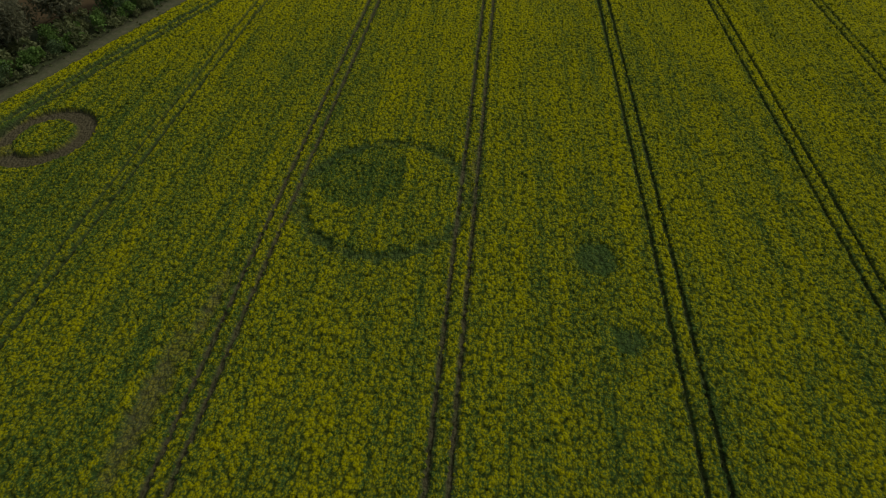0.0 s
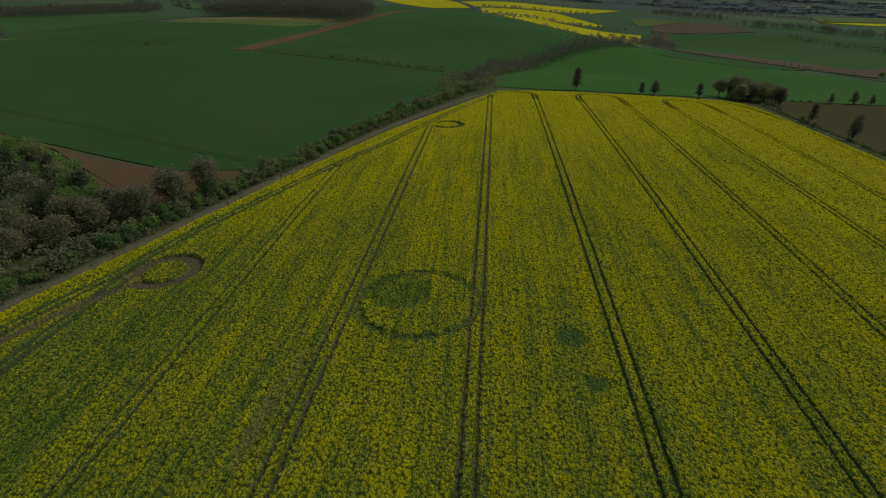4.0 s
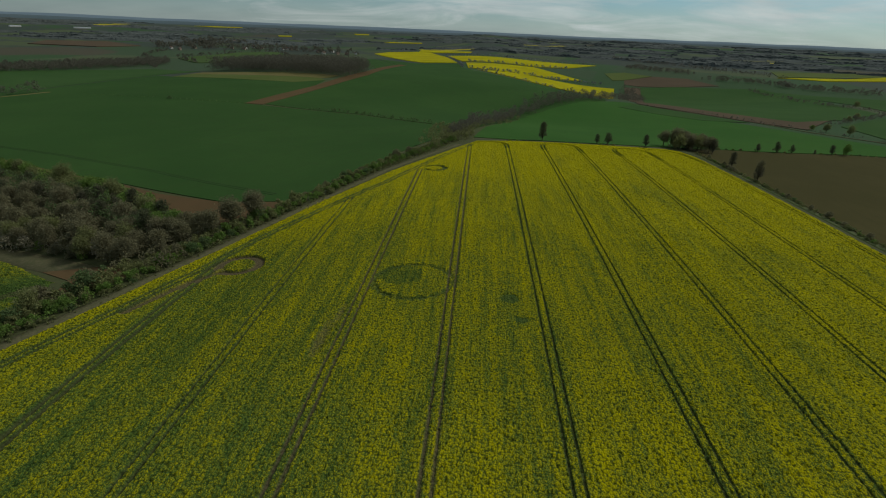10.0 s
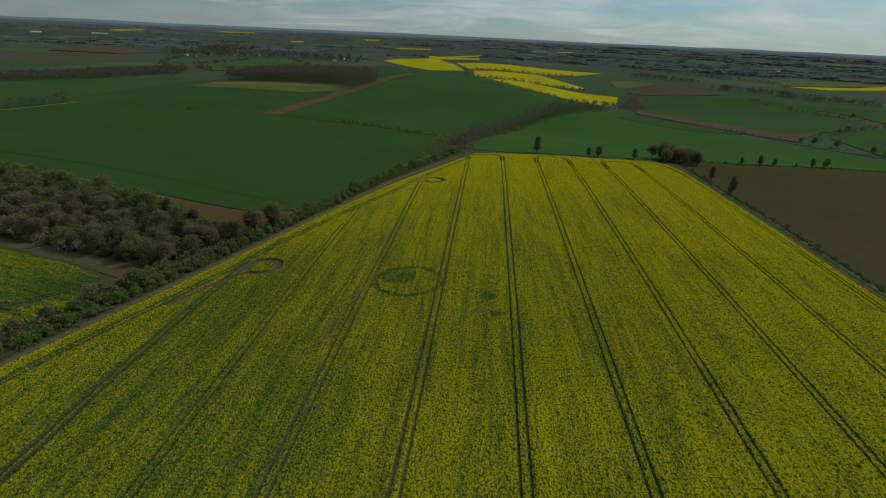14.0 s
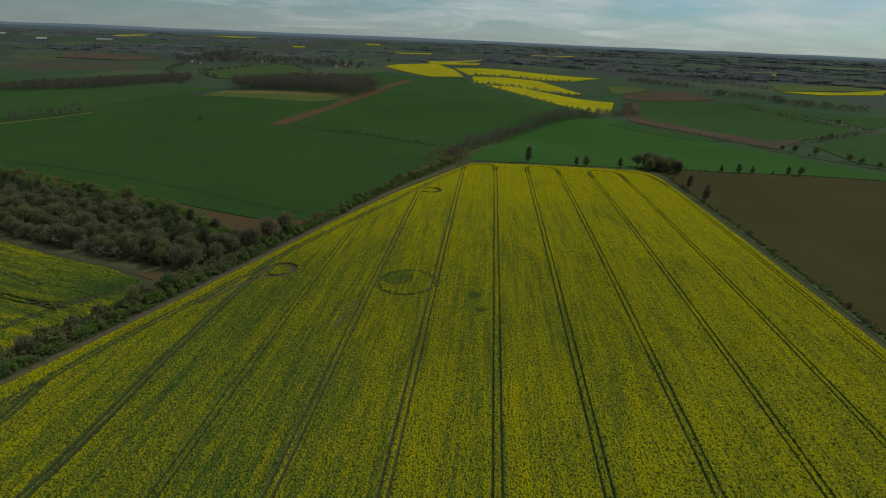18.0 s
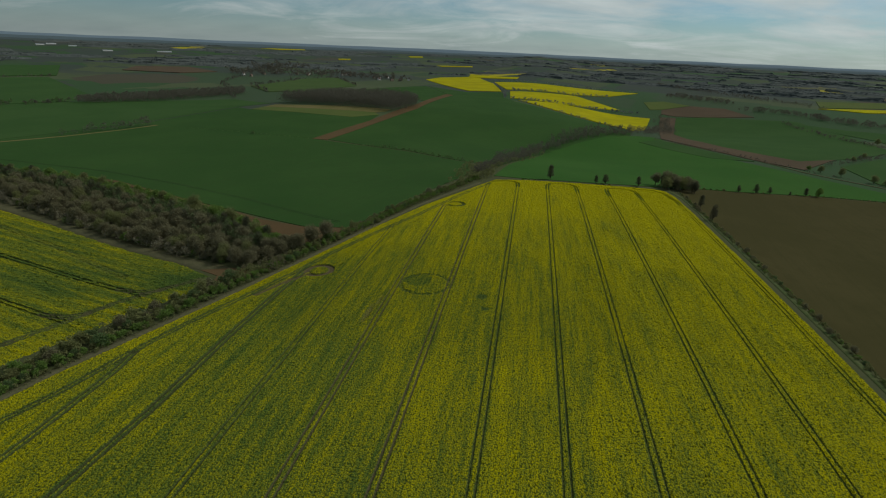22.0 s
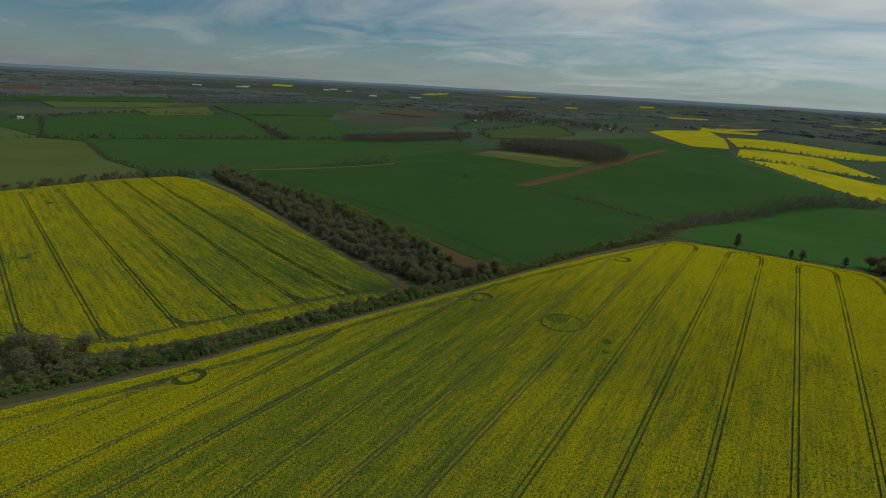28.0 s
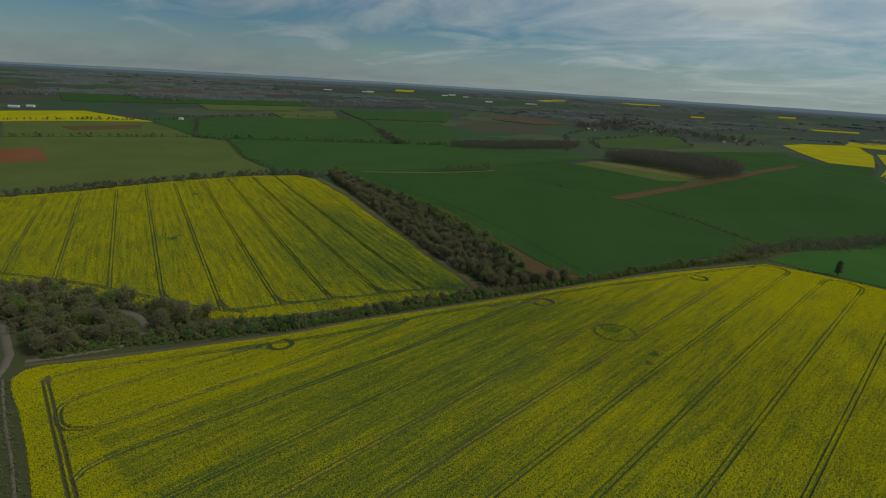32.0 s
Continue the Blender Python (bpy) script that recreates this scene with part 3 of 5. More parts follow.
def main_bloom(X, Y, edge):
    b = 0.50 + 0.16 * np.clip((Y - 40) / 120, 0, 1)
    b += 0.15 * np.clip((Y - 170) / 14, 0, 1) + 0.08 * np.clip((Y - 200) / 70, 0, 1) + 0.13 * np.clip((X - 20) / 100, 0, 1)
    # the crop flowers most along the western side and the southern headland, least between
    lane_side = np.clip((-97 + 0.1 * (Y + 130) - X) / 2.5, 0, 1)
    south = np.clip((-30 - Y) / 80, 0, 1)
    b += 0.20 * np.maximum(lane_side * south, np.clip((-177.5 - Y) / 1.5, 0, 1)) + 0.06 * np.clip((14 - edge) / 6, 0, 1) * (1 - south)
    b += -0.05 * south * (1 - lane_side) * np.clip((Y + 177.5) / 2, 0, 1) + 0.45 * np.clip((3.0 - edge) / 3, 0, 1) + 0.30 * hump(X, Y, -178, -187, 9, 5)
    b -= 0.20 * hump(X, Y, -62, 25, 16, 45) + 0.10 * hump(X, Y, -32, 20, 9, 60) + 0.10 * hump(X, Y, -40, -60, 40, 90) + 0.18 * hump(X, Y, 90, 190, 14, 40)
    wob = 0.35 * np.sin(X * 2.1 + 1.3 * np.sin(Y * 1.7)) + 0.25 * np.sin(Y * 3.3 + X * 1.1)
    b -= 0.30 * np.clip(6.9 - np.hypot(X + 15.0, Y - 56.6) - wob, 0, 1)
    b -= 0.36 * np.clip(1.3 - np.abs(np.hypot(X + 11.0, Y - 53.0) + 0.8 * wob - 11.2), 0, 1)
    b -= 0.42 * np.clip(3.1 - np.hypot(X - 15.8, Y - 44.2) - 0.4 * wob, 0, 1) + 0.55 * np.clip(2.1 - np.hypot(X - 18.5, Y - 32.9) - 0.4 * wob, 0, 1)
    for cx, cy, r, w, s in RINGS:
        b -= 0.9 * np.clip(1.6 - np.abs(np.hypot(X - cx, (Y - cy) * 1.02) - r) / w, 0, 1) * np.clip((2.7 - np.abs(np.arctan2(Y - cy, X - cx))) * 4, 0, 1)
    # few flowers along the wheel lines; the dip also colours in rut-wall shade
    for line in TRAMS:
        d = away(X, Y, line)
        straight = line[0][0] > -60 and line is not HEAD_A
        b -= ((0.58 if line[0][0] > -30 else 0.90) + 0.35 * np.clip((Y - 256) / 5, 0, 1) if straight else 1.0) * np.clip(1.5 - np.abs(d - 1.02) / (0.27 + 0.30 * np.clip((Y - 256) / 5, 0, 1) if straight else 0.60 - 0.20 * np.clip((-90 - Y) / 40, 0, 1)), 0, 1)
    return b


def build_main_field():
    cuts = [c + s for c in (-133, -106, -77, -48.4) for s in (-1.42, -1.24, -0.80, -0.62, 0.62, 0.80, 1.24, 1.42)]
    cuts += [c + s for c in (-24, 0, 24, 47.6, 71.4, 96, 121, 149.5) for s in (-1.31, -1.18, -0.86, -0.73, 0.73, 0.86, 1.18, 1.31)]
    side_cuts = [c + d for c in (-103.75, -76.4) for d in (-1.5, -1.28, -1.02, -0.76, -0.54, 0.54, 0.76, 1.02, 1.28, 1.5)]
    x = np.concatenate([steps(-198, -55, -55, -55, 0.40, 0.40, side_cuts), steps(-55, 160, -55, 58, 0.30, 0.52, [c for c in cuts if c > -55])])
    y = np.concatenate([np.arange(-224, -60, 0.42), steps(-60, 255, 8, 105, 0.30, 0.55), np.arange(255.2, 316, 0.4)])
    X, Y = np.meshgrid(x, y, indexing="ij")
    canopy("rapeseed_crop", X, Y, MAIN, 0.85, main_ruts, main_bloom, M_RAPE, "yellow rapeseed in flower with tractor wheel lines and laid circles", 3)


build_main_field()

def build_plants():
    """Single plants whose rounded heads stand above the crop where the camera passes low."""
    rng = np.random.default_rng(9)
    x, y = rng.uniform(-64, 78, 110000), rng.uniform(-14, 150, 110000)
    keep = inside(x, y, MAIN) & (rng.random(len(x)) < np.clip(np.minimum(1.25 - y / 130, (y + 14) / 22), 0.0, 1))
    x, y = x[keep], y[keep]
    h, soil = main_ruts(x, y)
    x, y = x[h > 0.8], y[h > 0.8]
    n = len(x)
    top = np.stack([x, y, land(x, y) + 0.98 + rng.normal(0, 0.08, n)], -1)
    turn, s = rng.uniform(0, 6.28, n), rng.uniform(0.20, 0.36, n)
    ring = [top + np.stack([np.cos(turn + k * 1.571) * s, np.sin(turn + k * 1.571) * s, -0.22 - rng.random(n) * 0.12], -1) for k in range(4)]
    v = np.stack([*ring, top], 1).reshape(-1, 3)
    i = np.arange(n)[:, None] * 5
    f = np.concatenate([i + [0, 1, 4], i + [1, 2, 4], i + [2, 3, 4], i + [3, 0, 4]], 0)
    me = mesh_of("rapeseed_heads", v, f, M_RAPE, True)
    b = main_bloom(x, y, away(x, y, MAIN, True)) + rng.normal(0, 0.12, n)
    for nm, val in (("bloom", np.repeat(b, 5)), ("soil", np.zeros(5 * n))):
        me.attributes.new(nm, 'FLOAT', 'POINT').data.foreach_set("value", val.astype(np.float32))
    tagged(new("rapeseed_heads", me), "yellow rapeseed flower heads above the crop", "crop", kind="stuff")


build_plants()

LEFT = [(-612, -250), (-608, -146), (-599, -71), (-604, 22), (-596, 123), (-571, 184), (-534, 190), (-420, 161), (-326, 127.5), (-257, 106), (-193, 82), (-143, 65.5), (-118, 52),
        (-115, 33), (-129, 11), (-134, -4), (-143, -20), (-148, -32), (-156, -50), (-168, -72), (-186, -98), (-212, -114), (-260, -134), (-298, -160), (-340, -185), (-420, -250)]
UX, UY = 0.962, -0.272
LF_HEAD = [(-400, -214), (-341.6, -172.3), (-311.9, -152), (-285.3, -135), (-254.4, -120.1), (-229.9, -107.8), (-207.5, -98), (-191.5, -86), (-184, -68), (-171.5, -39), (-161.5, -21), (-151.5, 0), (-143.3, 18.5), (-129, 37), (-121, 47)]
LF_V = (-265, -233, -200, -170, -139, -106, -74, -41, -11)


def turns():
    """Where each wheel line swings round into the headland."""
    out = []
    for v in LF_V[3:]:
        for a, b in zip(LF_HEAD, LF_HEAD[1:]):
            va, vb = -UY * a[0] + UX * a[1] - v, -UY * b[0] + UX * b[1] - v
            if va * vb < 0:
                t = va / (va - vb)
                px, py = a[0] + (b[0] - a[0]) * t, a[1] + (b[1] - a[1]) * t
                n = math.dist(a, b)
                hx, hy = (b[0] - a[0]) / n, (b[1] - a[1]) / n
                p0, p2 = (px - 16 * UX, py - 16 * UY), (px + 14 * hx, py + 14 * hy)
                out.append([tuple((1 - w) ** 2 * p0[k] + 2 * w * (1 - w) * (px, py)[k] + w * w * p2[k] for k in (0, 1)) for w in (0, 0.25, 0.5, 0.75, 1)])
    return out


def left_ruts(X, Y):
    V = -UY * X + UX * Y
    h, soil = np.ones(X.shape), np.zeros(X.shape)
    nearhead = away(X, Y, LF_HEAD)
    infield = inside(X, Y, [(-585, -260), (-585, 200), (-190, 84), (-121, 54), *LF_HEAD[::-1]])
    for v in LF_V:
        gap = np.abs(np.abs(V - v) - 1.1)
        cut = np.where(infield, np.clip((gap - 0.22) / 0.16, 0, 1), 1)
        h, soil = np.minimum(h, 0.15 + 0.85 * cut), np.maximum(soil, 0.55 * (1 - cut))
    for arc in turns():
        cut = np.clip((np.abs(away(X, Y, arc) - 1.1) - 0.45) / 0.3, 0, 1)
        h, soil = np.minimum(h, 0.3 + 0.7 * cut), np.maximum(soil, 0.6 * (1 - cut))
    gap = np.abs(nearhead - 1.1)
    cut = np.clip((gap - 0.3) / 0.4, 0, 1)
    h, soil = np.minimum(h, 0.3 + 0.7 * cut), np.maximum(soil, 0.65 * (1 - cut))
    gap = np.abs(away(X, Y, [(-590, -260), (-588, -70), (-592, 20), (-584, 120), (-565, 172), (-530, 178), (-345, 118), (-220, 72), (-160, 45)]) - 1.1)
    cut = np.clip((gap - 0.3) / 0.4, 0, 1)
    return np.minimum(h, 0.35 + 0.65 * cut), np.maximum(soil, 0.3 * (1 - cut))


def left_bloom(X, Y, edge):
    V = -UY * X + UX * Y
    b = 0.55 + 0.05 * np.clip((12 - edge) / 6, 0, 1) - 0.10 * np.sin(V * 0.9 + 2 * np.sin(X * 0.012)) * np.clip(np.sin(X * 0.021 + V * 0.05) + 0.4, 0, 1)
    # fewer flowers on wheel lines, which also darkens rut walls like shade
    for v in LF_V:
        b -= np.where(away(X, Y, LF_HEAD) > 1, 0.42, 0) * np.clip(1.4 - np.abs(np.abs(-UY * X + UX * Y - v) - 1.1) / 0.4, 0, 1) * inside(X, Y, [(-585, -260), (-585, 200), (-190, 84), (-121, 54), *LF_HEAD[::-1]])
    b -= 0.85 * np.clip(1.5 - np.abs(away(X, Y, LF_HEAD) - 1.1) / 0.5, 0, 1)
    for arc in turns():
        b -= 0.9 * np.clip(1.5 - np.abs(away(X, Y, arc) - 1.1) / 0.6, 0, 1)
    return b - 0.30 * hump(X, Y, -195, 40, 110, 45) - 0.18 * hump(X, Y, -330, 90, 160, 30) + 0.08 * np.clip((-350 - X) / 150, 0, 1) - 0.5 * hump(X, Y, -126, 46, 16, 10) - 0.7 * hump(X, Y, -518, 20, 4, 3) - 0.7 * hump(X, Y, -361, -60, 3, 3) - 0.4 * hump(X, Y, -366, -54, 2, 4)


def build_left_field():
    u = np.arange(-640, -60, 1.15)
    v = steps(-330, 50, 50, 50, 1.0, 1.0, [c + d for c in LF_V for d in (-1.5, -1.3, -0.9, -0.7, 0.7, 0.9, 1.3, 1.5)])
    U, V = np.meshgrid(u, v, indexing="ij")
    X, Y = UX * U - UY * V, UY * U + UX * V
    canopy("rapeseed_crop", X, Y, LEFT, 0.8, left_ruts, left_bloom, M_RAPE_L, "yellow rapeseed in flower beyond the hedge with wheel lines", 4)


build_left_field()

drape("soil_main_field", [(x * 1.0, y) for x, y in MAIN], M_GRASS, 0.02, "bare earth under the rapeseed")
drape("green_field", [(-74, 131), (-103, 131.5), (-165, 160), (-298, 211), (-460, 230), (-575, 264), (-567, 293), (-495, 506), (-470, 712), (-430, 681), (-293, 625), (-234, 615), (-203, 654),
                      (-201, 595), (-216, 511), (-225, 442), (-156, 427), (-104, 415), (-55, 383), (-25, 363), (-20, 300), (-50, 208)], M_WHEAT, 0.30, "even green field of young wheat")
drape("green_field", [(-206, 445), (-156, 431), (-104, 420), (-55, 388), (-25, 368), (2, 356), (40, 513), (120, 650), (186, 730), (212, 855), (124, 920), (-10, 1067), (-34, 1140), (-58, 1345),
                      (-150, 1330), (-300, 1560), (-184, 1204), (-161, 1152), (-163, 749), (-190, 561)], M_WHEAT, 0.30, "even green hillside of young wheat")
drape("green_field", [(-609, 174), (-585, 262), (-567, 296), (-500, 508), (-476, 716), (-445, 790), (-560, 860), (-779, 684), (-971, 355), (-1040, 228), (-969, 264), (-751, 190)],
      M_MEADOW, 0.35, "green field of young wheat beyond a farm track")
drape("green_field", [(2, 300), (12, 380), (30, 460), (54, 545), (92, 610), (142, 680), (200, 735), (226, 745), (263, 588), (338, 446), (384, 374), (470, 330), (480, 322), (375, 352), (294, 358), (191, 346),
                      (153, 332), (80, 308), (30, 298)], M_WHEAT2, 0.35, "bright green field of young wheat")
drape("green_field", [(-185, 1204), (-180, 905), (-400, 912), (-445, 1000), (-470, 1130), (-380, 1400), (-305, 1555)], M_WHEAT, 0.30, "green field of young wheat behind a wood", step=40)
drape("ploughed_field", [(166, 342), (290, 355), (374, 349), (520, 300), (560, -200), (164, -200), (163, 200), (163, 300)], M_PLOUGH, 0.25, "bare brown tilled field")
drape("earth_strip", [(-225, 442), (-207, 443), (-191, 561), (-164, 749), (-161, 1152), (-184, 1204), (-179, 821), (-201, 595), (-216, 511)], M_RED, 0.45, "strip of bare red-brown earth", step=40)
drape("earth_margin", [(-92, 99), (-165, 156), (-298, 207), (-460, 227), (-590, 260), (-580, 266), (-460, 231), (-298, 212), (-165, 158.5), (-128, 138), (-91, 109)], M_RED, 0.38,
      "red-brown bare margin beside the tree belt")
drape("grass_strip", [(-430, 681), (-428, 722), (-293, 682), (-215, 672), (-203, 654), (-234, 615), (-293, 625)], M_OLIVE, 0.5, "pale green grass strip before the wood")
drape("earth_patch", [(-146, 147), (-103, 131), (-72, 130.5), (-84, 108), (-92, 101), (-104, 103), (-128, 125)], M_RED, 0.26, "bare red-brown corner of the wheat field")
drape("earth_patch", [(-128, 59), (-108, 64), (-97, 57), (-107, 46), (-113, 46), (-115, 53)], M_RED, 0.2, "bare brown corner between field and trees")
drape("stubble_strip", [(-428, 722.3), (-424, 760), (-293, 733), (-201, 717), (-203, 690), (-215, 672.3), (-293, 682.3)], M_TAN, 0.55, "pale strip of dry grass at the wood's edge")
drape("barley_field", [(-614, -250), (-610, -146), (-601, -71), (-606, 22), (-598, 123), (-611, 170), (-751, 186), (-969, 258), (-1042, 222), (-1077, 84), (-1135, -80), (-1220, -400), (-700, -400)],
      M_OLIVE, 0.3, "thin olive-green spring barley field")
drape("earth_patch", [(-834, -118), (-831, -64), (-971, -50), (-974, -100), (-970, -160), (-840, -160)], M_CLAY, 0.6, "bright red-brown bare patch in a field")
drape("green_field", [(-1135, -76), (-1077, 88), (-1045, 229), (-1395, 235), (-1430, -40)], M_OLIVE, 0.6, "pale green field along a hedge", step=40)
drape("green_field", [(-1043, 231), (-971, 359), (-779, 690), (-830, 800), (-1240, 1130), (-1377, 896), (-1540, 627), (-1400, 255)], M_MEADOW, 0.6, "green field of young wheat", step=40)
YELLOW = "distant rapeseed field in full yellow flower"
drape("rapeseed_field", [(-1461, -300), (-1374, 249), (-1688, 175), (-1687, -300)], M_YFAR, 1.2, YELLOW, step=40)
drape("rapeseed_field", [(-370, 1880), (-341, 2026), (-211, 2173), (-108, 1768), (-58, 1362), (-149, 1386)], M_YFAR, 1.2, YELLOW, step=40)
drape("rapeseed_field", [(-116, 1867), (109, 1753), (358, 1695), (248, 1538), (132, 1467), (-48, 1450)], M_YFAR, 1.2, YELLOW, step=40)
drape("rapeseed_field", [(-36, 1386), (146, 1446), (252, 1306), (80, 1192), (-24, 1153)], M_YFAR, 1.2, YELLOW, step=40)
drape("rapeseed_field", [(-5, 1115), (94, 1205), (314, 1234), (258, 993), (212, 862), (87, 990)], M_YFAR, 1.2, YELLOW, step=40)
drape("rapeseed_field", [(-253, 2323), (-35, 2119), (-42, 2023), (-243, 2149)], M_YFAR, 1.5, YELLOW, step=40)
drape("rapeseed_field", [(780, 1450), (1000, 1520), (1230, 1690), (1085, 1490), (870, 1385)], M_YFAR, 1.5, YELLOW, step=40)
drape("green_field", [(382, 1264), (465, 1279), (618, 1181), (610, 950), (562, 725), (469, 631), (424, 602), (367, 567), (340, 611), (310, 678), (289, 791), (311, 968)], M_MEADOW, 0.6, "green field across the valley", step=40)
drape("earth_margin", [(344, 1265), (381, 1264), (309, 965), (289, 791), (310, 678), (340, 611), (367, 567), (424, 602), (344, 500), (310, 555), (276, 640), (234, 732)], M_BROWN, 0.75, "red-brown headland of a field", step=40)
drape("earth_field", [(366, 1364), (456, 1436), (532, 1397), (559, 1262), (386, 1284), (354, 1305)], M_BROWN, 0.8, "distant bare brown field", step=40)
drape("green_field", [(337, 1469), (399, 1506), (455, 1442), (366, 1368), (335, 1356)], M_OLIVE, 0.8, "pale green field above bare earth", step=40)
drape("green_field", [(602, 1159), (648, 1026), (732, 917), (672, 822), (596, 751), (618, 867)], M_MEADOW, 0.7, "green meadow behind a hedge", step=40)
drape("rough_grass", [(189, 664), (227, 712), (270, 625), (306, 545), (259, 557), (223, 610)], M_MEADOW, 0.55, "rough weedy ground beside a lane", step=40)
drape("green_field", [(894, 1718), (1296, 1815), (1180, 1640), (800, 1480)], M_OLIVE, 1.3, "distant pale green field", step=80)
drape("green_field", [(402, 542), (474, 612), (570, 695), (660, 770), (640, 600), (470, 400), (414, 415), (389, 439)], M_MEADOW, 0.6, "green field beside a valley lane", step=40)

drape("earth_field", [(-2680, 100), (-2596, 283), (-2714, 632), (-2776, 872), (-2808, 1511), (-2532, 1348), (-2480, 797), (-2486, 541), (-2420, 100)], M_BROWN, 2.0, "distant red-brown bare field", step=80)
drape("earth_field", [(-1317, 1500), (-1407, 1688), (-1276, 1801), (-1080, 1670), (-1130, 1530)], M_BROWN, 2.0, "distant red-brown bare field", step=80)
drape("green_field", [(-1996, 605), (-1885, 1017), (-1730, 849), (-1775, 555)], M_OLIVE, 2.0, "distant pale green field", step=80)
drape("green_field", [(-1664, 723), (-1721, 1016), (-1403, 824), (-1455, 650)], M_OLIVE, 2.0, "distant pale green field", step=80)
drape("green_field", [(-1764, 1072), (-1577, 1533), (-1265, 1184), (-1396, 910)], M_MEADOW, 2.0, "distant green field of young wheat", step=80)
drape("green_field", [(-2400, 250), (-2420, 515), (-2150, 1110), (-1920, 1020), (-2020, 600), (-2080, 200)], M_WHEAT, 2.0, "distant dark green field", step=80)
drape("green_field", [(-704, 1199), (-720, 1600), (-651, 1709), (-481, 1400), (-520, 1120), (-590, 1062)], M_PASTURE, 1.2, "fresh green meadow before a village", step=80)
drape("earth_strip", [(-1278, 41), (-1292, 198), (-1218, 176), (-1205, 50)], M_RED, 1.2, "thin strip of red-brown earth", step=80)
for spot in ([(-3204, 2520), (-3065, 2714), (-2812, 2455), (-2942, 2295)], [(-2008, 3559), (-1655, 4017), (-1543, 3755), (-1750, 3481)], [(-1135, 2992), (-1041, 3076), (-979, 2906), (-1068, 2825)],
             [(-897, 3727), (-747, 3821), (-698, 3605), (-817, 3485)], [(-572, 2833), (-268, 3012), (-249, 2869), (-501, 2725)]):
    mx, my = sum(p[0] for p in spot) / 4, sum(p[1] for p in spot) / 4
    drape("rapeseed_field", [(mx + (x - mx) * 0.6, my + (y - my) * 0.6) for x, y in spot], M_YFAR, 1.6, YELLOW, step=80)

# a pair of wheel lines round the wheat's headland
WHEAT_LINE = [(-560, 300), (-460, 256), (-330, 238), (-240, 214), (-172, 189), (-118, 160), (-84, 142)]
for off in (-1.0, 1.0):
    ribbon("wheel_line", [(x + off * 0.35, y + off) for x, y in WHEAT_LINE], 0.55, M_WHEEL, 0.36, "dark wheel line through young wheat", "path")

# verges and tracks
ribbon("verge", [(-196, -187), (-191, -178), (-182, -161), (-165, -129), (-142, -80), (-136, -65), (-131.5, -48), (-125, -29), (-116.5, -10), (-106.5, 13), (-95.5, 40), (-88.5, 59), (-81, 77), (-64.5, 125), (-42, 188), (-21, 236), (-7, 268)], 4.5,
       M_VERGE, 0.10, "worn grassy verge along the rapeseed", "verge")
ribbon("verge", [(160.5, -215), (160, 100), (159.5, 290), (154, 318), (140, 320), (82, 304)], 3.0, M_GRASS, 0.10, "worn grassy verge beside a low hedge", "verge")
ribbon("farm_track", [(-262, -188), (-212, -191), (-199, -195), (-184, -202), (-168, -205.3), (-126, -209.4), (-86, -213), (0, -221), (160, -236)], 4.5, M_TRACK, 0.08, "pale gravel farm track", "track")
ribbon("wheel_path", [(-186, -197), (-168, -199), (-140.3, -201.5), (-115.7, -202.9), (-99, -204.3), (-84.3, -205.7), (0, -213)], 1.4, M_TRACK, 0.12, "worn brown wheel path in the grass", "path")
ribbon("lane", [(-262, -146), (-240, -136.5), (-227, -131.5), (-219.8, -129.4), (-209.3, -129.6), (-200, -131.7), (-192.5, -135.9), (-188.6, -140.7), (-186.8, -146), (-187.5, -154), (-192, -166), (-200, -186)], 4.8, M_TRACK, 0.14,
       "narrow pale lane bending through scrub", "lane")
ribbon("farm_track", [(-560, 290), (-505, 385), (-479, 442), (-463, 491)], 6, M_TAN, 0.4, "pale grass track between two fields", "track")
ribbon("lane", [(219, 718), (257, 672), (291, 605), (317, 542), (337, 484), (357, 453), (380, 424), (401, 394), (440, 350)], 3.2, M_VERGE, 0.5, "pale lane along a field edge", "lane")
ribbon("verge", [(-106, 56), (-145, 70), (-197, 87.5), (-262, 112), (-332, 134), (-430, 169), (-545, 198)], 10, M_VERGE, 0.12, "brown grassy margin beside the tree belt", "verge")


# ---- trees ----
def tube(bm, a, b, r0, r1, n=5):
    d = (b - a).normalized()
    s = d.orthogonal().normalized()
    t = d.cross(s)
    rings = []
    for p, r in ((a, r0), (b, r1)):
        rings.append([bm.verts.new(p + (s * math.cos(k * 2 * math.pi / n) + t * math.sin(k * 2 * math.pi / n)) * r) for k in range(n)])
    for k in range(n):
        bm.faces.new((rings[0][k], rings[0][(k + 1) % n], rings[1][(k + 1) % n], rings[1][k]))
    bm.faces.new(rings[1])


